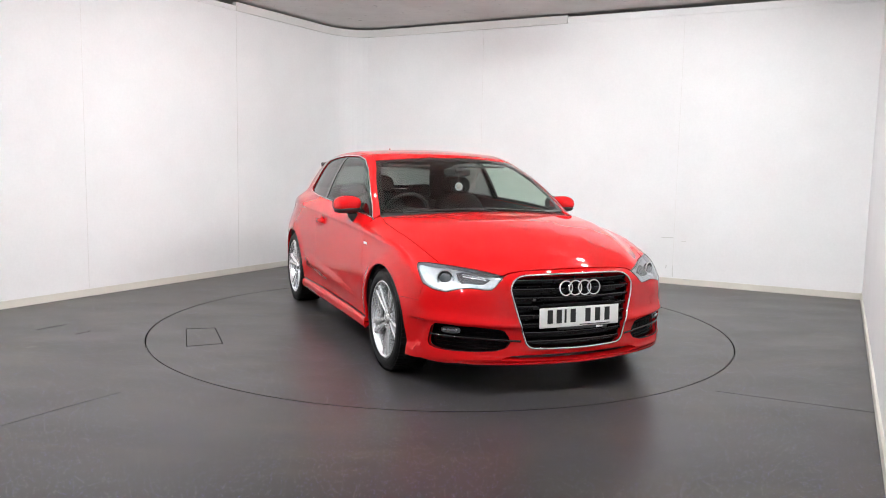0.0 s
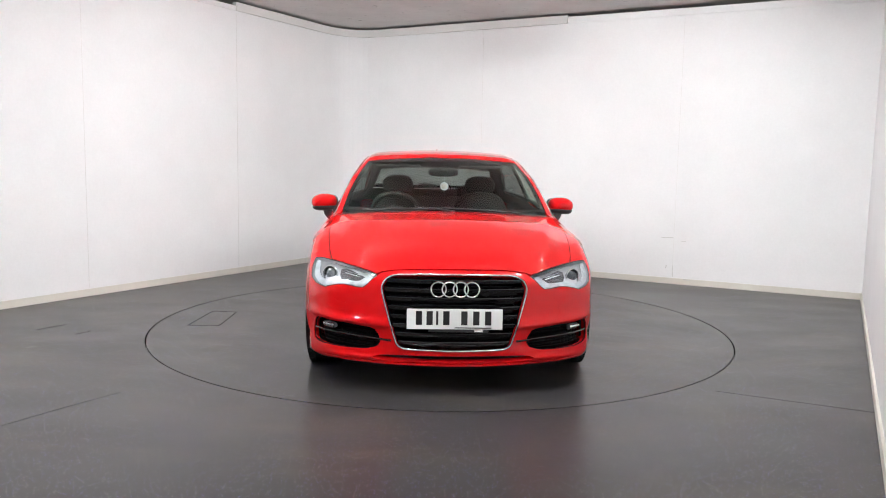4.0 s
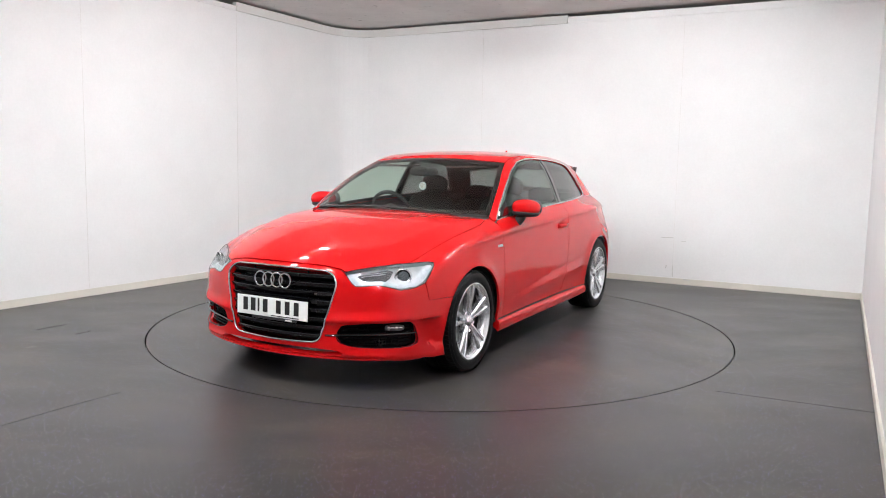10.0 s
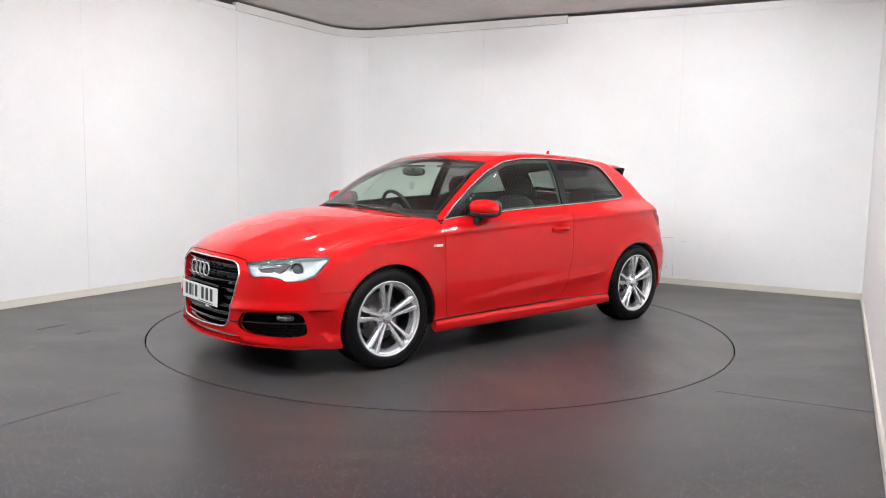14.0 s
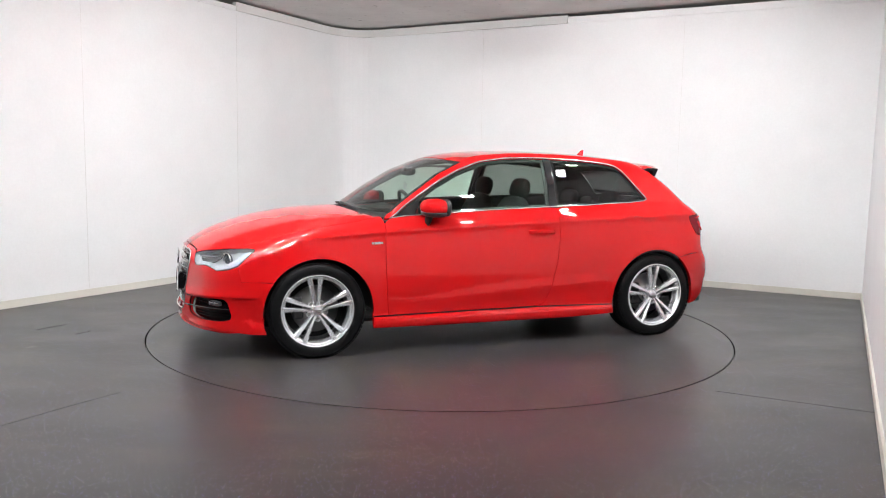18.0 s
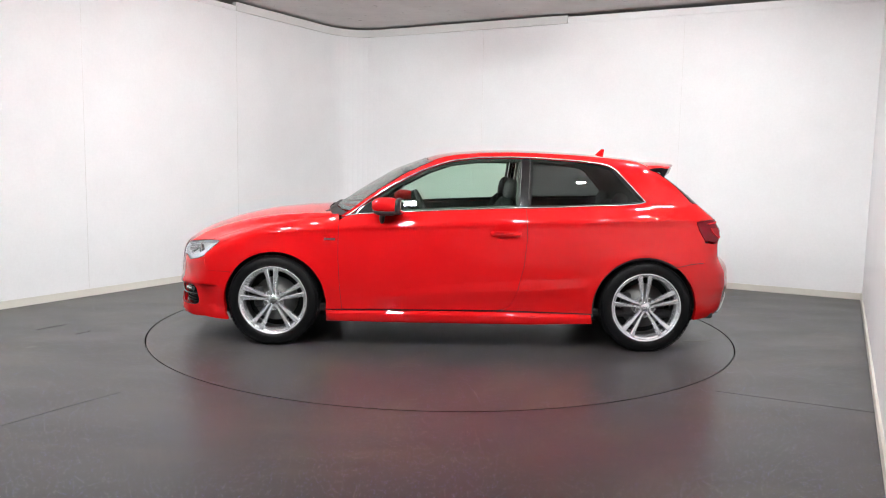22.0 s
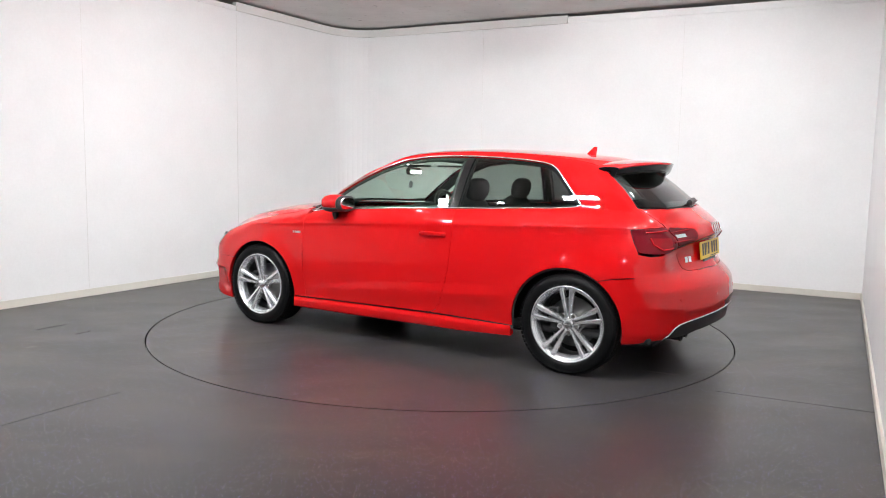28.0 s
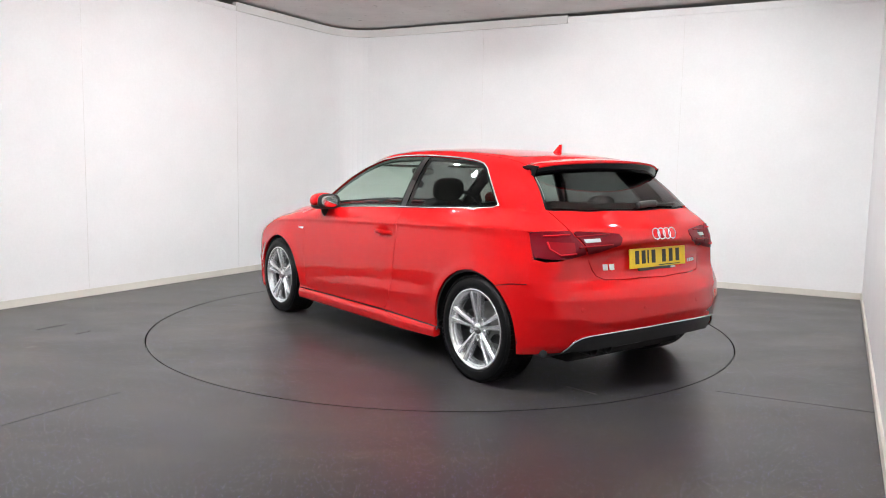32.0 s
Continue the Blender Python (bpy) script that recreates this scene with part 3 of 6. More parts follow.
def sheet(chart, loop3, holes3=(), gap=0.0025, h=0.03, depth=0.016, level=0.0, snapped=True, push=0.0, lines=()):
    """A panel of the skin inside a closed loop of points: vertices, faces and normals, with a turned-in rim."""
    chart = Chart(chart)
    loops = []
    for i, lp in enumerate((loop3, *holes3)):
        lp = resample(np.array(lp, float), 0.02)
        if snapped:
            lp = snap(lp)
        loops.append(shrink(chart.flat(lp), gap if i == 0 else -gap))
    lo, hi = loops[0].min(0), loops[0].max(0)
    nx, ny = int((hi[0] - lo[0]) / h) + 2, int((hi[1] - lo[1]) / (h * 0.87)) + 2
    gx, gy = np.meshgrid(np.arange(nx), np.arange(ny))
    grid = np.stack([lo[0] + (gx + 0.5 * (gy % 2)).ravel() * h, lo[1] + gy.ravel() * h * 0.87], 1)
    keep = inside(grid, loops[0])
    for lp in loops[1:]:
        keep &= ~inside(grid, lp)
    grid = grid[keep]
    rim = np.concatenate(loops)
    for ln in lines:
        ln = np.array(ln, float)
        ln = chart.flat(np.concatenate([a + (b - a) * np.arange(0, 1, 0.012 / max(np.linalg.norm(b - a), 0.012))[:, None] for a, b in zip(ln, ln[1:])]))
        ok = inside(ln, loops[0]) & (np.array([((rim - q) ** 2).sum(1).min() for q in ln]) > 0.008 ** 2)
        for lp in loops[1:]:
            ok &= ~inside(ln, lp)
        rim = np.concatenate([rim, ln[ok]])
    if len(grid):
        near = np.array([((rim - q) ** 2).sum(1).min() for q in grid])
        grid = grid[near > (0.45 * h) ** 2]
    q = np.concatenate([rim, grid])
    edges, start = [], 0
    for lp in loops:
        n = len(lp)
        edges += [(start + k, start + (k + 1) % n) for k in range(n)]
        start += n
    from mathutils import geometry
    vs, _, fs, *_ = geometry.delaunay_2d_cdt([Vector(v) for v in q], edges, [], 0, 1e-6)
    q = np.array([tuple(v) for v in vs])
    fs = [tuple(f) for f in fs if len(f) == 3]
    mid = np.array([q[list(f)].mean(0) for f in fs])
    ok = inside(mid, loops[0])
    for lp in loops[1:]:
        ok &= ~inside(mid, lp)
    fs = [f for f, k in zip(fs, ok) if k]
    p = chart.lift(q, level)
    nm = slope(p)
    nm /= np.linalg.norm(nm, axis=1)[:, None]
    if push:
        p = p + nm * push
    # wind the faces outwards
    out = []
    for f in fs:
        a, b, c = p[list(f)]
        out.append(f if np.dot(np.cross(b - a, c - a), nm[f[0]]) > 0 else f[::-1])
    fs = out
    if depth:
        count = {}
        for f in fs:
            for a, b in zip(f, f[1:] + f[:1]):
                count[(a, b)] = 1
        border = [(a, b) for a, b in count if (b, a) not in count]
        verts, norms = [p], [nm]
        k = len(p)
        extra_v, extra_n = [], []
        for a, b in border:
            e = p[b] - p[a]
            n = np.cross(e, nm[a])
            n /= max(np.linalg.norm(n), 1e-9)
            extra_v += [p[a], p[b], p[b] - nm[b] * depth, p[a] - nm[a] * depth]
            extra_n += [n] * 4
            fs.append((k + 1, k, k + 3, k + 2))
            k += 4
        p = np.concatenate([p, np.array(extra_v)])
        nm = np.concatenate([nm, np.array(extra_n)])
    return p, fs, nm


def both(sh):
    """The same sheet on the car's other side."""
    p, fs, nm = sh
    k = np.array([1, -1, 1])
    return p * k, [f[::-1] for f in fs], nm * k


def join(*sheets):
    ps, fs, ns, k = [], [], [], 0
    for p, f, n in sheets:
        ps.append(p)
        ns.append(n)
        fs += [tuple(i + k for i in g) for g in f]
        k += len(p)
    return np.concatenate(ps), fs, np.concatenate(ns)


def skin_part(name, sh, material, parent, label=""):
    p, fs, nm = sh
    me = bpy.data.meshes.new(name)
    me.from_pydata(p.tolist(), [], fs)
    me.materials.append(material)
    me.shade_smooth()
    me.normals_split_custom_set_from_vertices(nm.tolist())
    ob = new(name, me)
    ob.parent = parent
    return tagged(ob, label)


def on_side(pts):
    q = np.array(pts, float)
    return Chart("side").lift(q)


def on_top(pts):
    return Chart("top").lift(np.array(pts, float))


def on_front(pts):
    """Points of the front face by (y, z), straight along x."""
    q = np.array(pts, float)
    lo, hi = np.full(len(q), 1.0), np.full(len(q), 2.4)
    for _ in range(34):
        m = (lo + hi) / 2
        ins = skin(np.stack([m, q[:, 0], q[:, 1]], 1)) < 0
        lo, hi = np.where(ins, m, lo), np.where(ins, hi, m)
    return np.stack([lo, q[:, 0], q[:, 1]], 1)


def on_rear(pts):
    q = np.array(pts, float)
    lo, hi = np.full(len(q), -1.0), np.full(len(q), -2.4)
    for _ in range(34):
        m = (lo + hi) / 2
        ins = skin(np.stack([m, q[:, 0], q[:, 1]], 1)) < 0
        lo, hi = np.where(ins, m, lo), np.where(ins, hi, m)
    return np.stack([lo, q[:, 0], q[:, 1]], 1)


def flip(p):
    return np.array(p)[::-1] * np.array([1, -1, 1])


def arc(cx, cz, r, a0, a1, n=22):
    return [(cx + r * math.cos(radians(a0 + (a1 - a0) * k / n)), cz + r * math.sin(radians(a0 + (a1 - a0) * k / n))) for k in range(n + 1)]


def rounded_loop(pts, times=2, cut=0.2, closed=True):
    """Rounds the corners of an outline."""
    p = np.array(pts, float)
    for _ in range(times):
        out = [] if closed else [p[0]]
        n = len(p)
        for i in range(n if closed else n - 1):
            a, b = p[i], p[(i + 1) % n]
            out += [a + (b - a) * cut, b + (a - b) * cut]
        if not closed:
            out.append(p[-1])
        p = np.array(out)
    return p


# ---- panel outlines ----
DOOR_FRONT = [(0.843, 0.885), (0.846, 0.75), (0.845, 0.62), (0.836, 0.45), (0.82, 0.264)]
DOOR_REAR = [(-0.26, 0.275), (-0.31, 0.280), (-0.345, 0.298), (-0.375, 0.34), (-0.406, 0.416), (-0.448, 0.595), (-0.466, 0.793), (-0.458, 0.985)]
WIN_LOW = [(0.80, 0.912), (0.464, 0.943), (0.07, 0.968), (-0.326, 0.986), (-0.72, 1.000), (-1.12, 1.017), (-1.27, 1.030)]
WIN_TOP = [(-1.305, 1.043), (-1.206, 1.153), (-1.105, 1.262), (-1.06, 1.290), (-1.00, 1.305), (-0.893, 1.318), (-0.733, 1.330), (-0.531, 1.339), (-0.329, 1.341), (-0.127, 1.335), (0.074, 1.308), (0.274, 1.238), (0.471, 1.135), (0.665, 1.008)]
SCREEN_SIDE = [(0.785, 0.730), (0.66, 0.704), (0.52, 0.671), (0.38, 0.627), (0.285, 0.597), (0.21, 0.577)]
ROOF_SIDE = [(0.21, 0.577), (0.1, 0.566), (-0.3, 0.558), (-0.8, 0.550), (-1.2, 0.540), (-1.40, 0.530)]
BONNET_SIDE = [(2.045, 0.452), (1.92, 0.585), (1.79, 0.70), (1.70, 0.720), (1.5, 0.748), (1.2, 0.772), (1.0, 0.768), (0.90, 0.752)]
GATE_EDGE = [(0.535, 1.275), (0.598, 1.15), (0.645, 1.04), (0.642, 0.985), (0.632, 0.93)]
LAMP_TOP = [(0.430, 0.668), (0.49, 0.683), (0.565, 0.697), (0.636, 0.708), (0.700, 0.715)]
LAMP_LOW = [(0.783, 0.591), (0.752, 0.584), (0.725, 0.580), (0.704, 0.588), (0.655, 0.600), (0.613, 0.605), (0.54, 0.597), (0.505, 0.597), (0.484, 0.613), (0.455, 0.643)]
LAMP_FRONT = np.concatenate([on_front(LAMP_TOP), [(1.715, 0.765, 0.720), (1.688, 0.800, 0.716), (1.702, 0.812, 0.702), (1.748, 0.818, 0.664), (1.796, 0.815, 0.616)], on_front(LAMP_LOW)])
LAMP_REAR_OUT = np.concatenate([on_rear([(0.622, 0.930), (0.70, 0.926)]), on_side([(-1.650, 0.915), (-1.674, 0.845), (-1.710, 0.780)]), on_rear([(0.74, 0.772), (0.639, 0.778), (0.526, 0.797)])])
LAMP_REAR_IN = on_rear([(0.614, 0.928), (0.518, 0.797), (0.450, 0.809), (0.390, 0.832), (0.336, 0.846), (0.312, 0.885), (0.325, 0.910)])
GRILLE = [(0.0, 0.680), (0.30, 0.674), (0.345, 0.666), (0.383, 0.644), (0.402, 0.606), (0.395, 0.56), (0.322, 0.305), (0.302, 0.280), (0.265, 0.268), (0.0, 0.264)]
FOG = [(0.440, 0.376), (0.59, 0.394), (0.74, 0.404), (0.775, 0.402), (0.790, 0.378), (0.800, 0.30), (0.796, 0.272), (0.775, 0.260), (0.73, 0.255), (0.59, 0.254), (0.49, 0.257), (0.425, 0.275), (0.404, 0.302), (0.412, 0.335)]
SLIT = [(-0.40, 0.236), (0.40, 0.236), (0.47, 0.208), (0.36, 0.200), (-0.36, 0.200), (-0.47, 0.208)]
DIFFUSER_TOP = [(0.69, 0.262), (0.672, 0.290), (0.645, 0.325), (0.605, 0.348), (0.555, 0.358), (0.40, 0.375), (0.2, 0.388), (0.0, 0.394)]

LAMP_FRONT = rounded_loop(LAMP_FRONT, 1, 0.08)
LAMP_REAR_OUT_SOFT = rounded_loop(LAMP_REAR_OUT, 1, 0.10)
LAMP_REAR_IN = rounded_loop(LAMP_REAR_IN, 1, 0.10)
FOG = rounded_loop(FOG, 1, 0.14)
SLIT = rounded_loop(SLIT, 2, 0.2)
GRILLE = rounded_loop(GRILLE, 1, 0.2, False)


def build_body(car):
    F, R = ARCH
    L3 = lambda a: np.array(a, float)
    # bonnet
    right = np.concatenate([on_front([(y, z + 0.003) for y, z in LAMP_TOP]), on_top(BONNET_SIDE[3:])])
    nose = on_front([(0.0, 0.705), (0.15, 0.703), (0.30, 0.698), (0.40, 0.684)])
    cowl = on_top([(0.935, 0.62), (0.985, 0.35), (1.005, 0.0)])
    half = np.concatenate([nose, right, cowl])
    fold = on_top([(x, FOLD(x) + 0.0) for x in np.linspace(0.95, 2.0, 30)])
    outer = on_top([(x, FOLD(x) + 0.05) for x in np.linspace(0.95, 2.0, 30)])
    skin_part("bonnet", sheet("top", np.concatenate([half, flip(half[1:-1])]), h=0.03, lines=(fold, flip(fold), outer, flip(outer))), PAINT, car)
    # windscreen, roof, rear glass
    base = on_top([(0.965, 0.0), (0.94, 0.3), (0.87, 0.55)])
    side = on_top(SCREEN_SIDE)
    head = on_top([(0.250, 0.40), (0.275, 0.0)])
    half = np.concatenate([base, side, head])
    skin_part("windscreen", sheet("top", np.concatenate([half, flip(half[1:-1])]), gap=0.003, h=0.05, depth=0.006), GLASS_SCREEN, car)
    roof = np.concatenate([on_top([(0.272, 0.0), (0.247, 0.40)]), on_top(ROOF_SIDE), on_top([(-1.40, 0.3), (-1.40, 0.0)])])
    skin_part("roof", sheet("top", np.concatenate([roof, flip(roof[1:-1])]), h=0.05), PAINT, car)
    gate = on_rear(GATE_EDGE)
    glass_half = np.concatenate([on_rear([(0.0, 1.30), (0.3, 1.295), (0.50, 1.285)]), on_rear([(0.527, 1.27), (0.590, 1.15), (0.636, 1.045), (0.625, 1.035)]), on_rear([(0.4, 1.031), (0.0, 1.031)])])
    skin_part("rear_window", sheet("rear", np.concatenate([glass_half, flip(glass_half[1:-1])]), gap=0.003, h=0.05, depth=0.006), GLASS_REAR, car)
    tail = np.concatenate([on_rear([(0.0, 1.026), (0.4, 1.026), (0.62, 1.03)]), on_rear([(0.643, 1.035), (0.640, 0.985), (0.626, 0.93), (0.522, 0.797), (0.492, 0.717), (0.472, 0.677), (0.43, 0.658), (0.3, 0.653), (0.0, 0.651)])])
    zc = [on_rear([(y, 0.846 - 0.14 * y * y + d) for y in np.linspace(-0.58, 0.58, 41)]) for d in (-0.022, -0.012, 0.0, 0.010, 0.02)]
    skin_part("tailgate", sheet("rear", np.concatenate([tail, flip(tail[1:-1])]), (LAMP_REAR_IN, flip(LAMP_REAR_IN)), gap=0.0012, h=0.022, lines=zc), PAINT, car)
    skin_part("tailgate_lining", sheet("rear", np.concatenate([tail, flip(tail[1:-1])]), gap=-0.022, h=0.05, depth=0.0, push=-0.026), TRIMDARK, car)
    # front bumper with grille, fog and slit openings
    arch_f = on_side(arc(F[0], F[1], F[2], -21, 35.5, 10))
    top_edge = np.concatenate([L3([(1.70, 0.84, 0.513), (1.775, 0.82, 0.514), (1.798, 0.816, 0.612)]), on_front([(y, z - 0.002) for y, z in LAMP_LOW]), on_front([(0.424, 0.664)])])
    brow = on_front([(0.40, 0.681), (0.3, 0.695), (0.15, 0.700), (0.0, 0.702)])
    low = on_front([(0.0, 0.174), (0.4, 0.174), (0.66, 0.184)])
    half = np.concatenate([low, L3([(1.80, 0.83, 0.180)]), arch_f, top_edge, brow])
    loop = np.concatenate([half, flip(half[1:-1])])
    grille = on_front(GRILLE)
    grille = np.concatenate([grille, flip(grille[1:-1])])
    fog = on_front(FOG)
    rails = []
    for d in (-0.030, -0.018, -0.010, -0.005, 0.0, 0.006, 0.014, 0.026, 0.042, 0.060):
        rail = on_front([(y, 0.372 + 0.058 * y + d) for y in np.linspace(0.32, 0.80, 26)])
        rails += [rail, flip(rail)]
    for d in (-0.016, -0.009, 0.0, 0.009, 0.016):
        rail = on_front([(y, 0.211 + d) for y in np.linspace(0.34, 0.76, 22)])
        rails += [rail, flip(rail)]
    for d in (-0.004, 0.004, 0.010, 0.018, 0.030):
        rail = on_side([(np.interp(z, (0.217, 0.275, 0.385, 0.412), (1.713, 1.778, 1.822, 1.834)) - d, z) for z in np.linspace(0.225, 0.408, 18)])
        rails += [rail, flip(rail)]
    for d in (0.396, 0.402, 0.408, 0.414, 0.420):
        rail = on_side([(x, d) for x in np.linspace(1.69, 1.825, 12)])
        rails += [rail, flip(rail)]
    bumper = skin_part("front_bumper", sheet("front", loop, (grille, fog, flip(fog), on_front(SLIT)), gap=0.0003, h=0.022, depth=0.03, lines=rails), PAINT, car)
    # rear bumper and diffuser
    arch_r = on_side(arc(R[0], R[1], R[2], 192, 125, 14))
    upper = np.concatenate([L3([(-1.60, 0.86, 0.622), (-1.712, 0.845, 0.634), (-1.708, 0.81, 0.776), (-1.78, 0.765, 0.760), (-1.87, 0.695, 0.772), (-1.90, 0.526, 0.795)]), on_rear([(0.496, 0.715), (0.475, 0.675), (0.432, 0.656), (0.3, 0.651), (0.0, 0.649)])])
    half = np.concatenate([on_rear(DIFFUSER_TOP)[::-1], L3([(-1.80, 0.79, 0.235), (-1.66, 0.86, 0.225)]), arch_r, upper])
    skin_part("rear_bumper", sheet("rear", np.concatenate([half, flip(half[1:-1])]), gap=0.0006, h=0.03, depth=0.03), PAINT, car)
    half = np.concatenate([on_rear([(0.0, 0.306), (0.2, 0.302), (0.42, 0.288), (0.60, 0.262)]), on_rear(DIFFUSER_TOP)])
    skin_part("diffuser", sheet("rear", np.concatenate([half, flip(half[1:-1])]), gap=0.0, h=0.04, depth=0.03, push=-0.006), BLACK, car, "black lower rear bumper insert")
    xs = np.linspace(-1.9, 1.75, 60)
    ridge = [np.stack([xs, xs * 0 + 0.88, SHOULDER(xs) + d], 1) for d in (-0.04, -0.020, -0.010, -0.002, 0.006, 0.022)]
    xl = np.linspace(-0.95, 0.84, 40)
    ridge += [np.stack([xl, xl * 0 + 0.88, 0.331 + (0.814 - xl) * 0.0753 + d], 1) for d in (-0.045, -0.028, -0.013, -0.003, 0.003)]
    ridge.append(np.stack([xl, xl * 0 + 0.88, 0.331 + (0.814 - xl) * 0.0753 + WEDGE(xl) * 0.96], 1))
    for mirror in (False, True):
        put = lambda name, sh, m, par=car, lab="": skin_part(name, both(sh) if mirror else sh, m, par, lab)
        # door
        loop = on_side(DOOR_FRONT + [(0.4, 0.268), (0.0, 0.272)] + DOOR_REAR + WIN_LOW[3::-1])
        door = put("door", sheet("side", loop, h=0.025, lines=ridge), PAINT)
        # front wing
        seam = L3([(1.70, 0.84, 0.5135), (1.774, 0.82, 0.5145), (1.797, 0.818, 0.614)])
        seam = np.concatenate([seam, L3([(1.745, 0.820, 0.662), (1.700, 0.814, 0.702), (1.685, 0.802, 0.718), (1.713, 0.766, 0.722)]), on_front([(0.704, 0.718)])])
        loop = np.concatenate([on_side(DOOR_FRONT[::-1]), L3([(0.85, 0.79, 0.905)]), on_top([(0.86, 0.748)]), on_top(BONNET_SIDE[:2:-1]), seam[::-1], on_side(arc(F[0], F[1], F[2], 36, 188, 26)), on_side([(0.925, 0.264)])])
        put("front_wing", sheet("roll", loop, gap=0.0007, h=0.025, lines=[snap(r) for r in ridge[:6]]), PAINT)
        # body side: rear wing, pillar, roof rail and windscreen pillar in one pressing
        rear_edge = np.concatenate([on_rear(GATE_EDGE), LAMP_REAR_OUT[1:5], L3([(-1.716, 0.845, 0.638), (-1.60, 0.86, 0.626)])])
        loop = np.concatenate([on_side(DOOR_REAR), on_side([(-0.72, 1.000), (-1.12, 1.017), (-1.27, 1.030)]), on_side(WIN_TOP), on_side([(0.80, 0.914)]), L3([(0.835, 0.775, 0.905), (0.80, 0.730, 0.918)]), on_top(SCREEN_SIDE), on_top(ROOF_SIDE[1:]), rear_edge, on_side(arc(R[0], R[1], R[2], 124.5, -2, 24)), on_side([(-0.928, 0.264), (-0.6, 0.270)])])
        put("body_side", sheet("roll", loop, gap=0.0012, h=0.025, lines=[snap(r) for r in ridge]), PAINT)
        put("inner_trim", sheet("roll", loop, gap=-0.012, h=0.04, depth=0.0, push=-0.016), TRIMDARK)
        # sill
        loop = on_side([(0.928, 0.180), (0.925, 0.260), (0.4, 0.263), (-0.3, 0.268), (-0.92, 0.262), (-0.93, 0.195), (-0.5, 0.178), (0.4, 0.174)])
        put("sill", sheet("side", loop, h=0.02, depth=0.05), PAINT)
        # side windows
        front_glass = WIN_LOW[:4] + [(-0.405, 0.989), (-0.434, 1.338)] + WIN_TOP[8:]
        put("door_window", sheet("side", on_side(front_glass), gap=0.008, h=0.05, depth=0.004, push=-0.006), GLASS_FRONT, door)
        quarter = [(-0.470, 0.992), (-0.72, 1.000), (-1.12, 1.017), (-1.27, 1.030)] + WIN_TOP[:7] + [(-0.495, 1.339)]
        put("quarter_window", sheet("side", on_side(quarter), gap=0.006, h=0.05, depth=0.004, push=-0.006), GLASS_REAR)
        put("pillar_cover", sheet("side", on_side([(-0.408, 0.989), (-0.468, 0.992), (-0.492, 1.338), (-0.437, 1.339)]), gap=0.001, h=0.03, depth=0.02, push=-0.004), GLOSSBLACK)
        # bright strip round the side glass
        ring = np.concatenate([on_side(WIN_LOW), on_side(WIN_TOP)])
        ring = snap(resample(ring, 0.03))
        nm = slope(ring)
        ring = ring + nm / np.linalg.norm(nm, axis=1)[:, None] * 0.002
        if mirror:
            ring = ring * np.array([1, -1, 1])
        bm = bmesh.new()
        sweep(bm, [tuple(v) for v in ring], 0.005, 8, True)
        part("window_trim", bm, SATIN, car, "satin bright window surround", True)


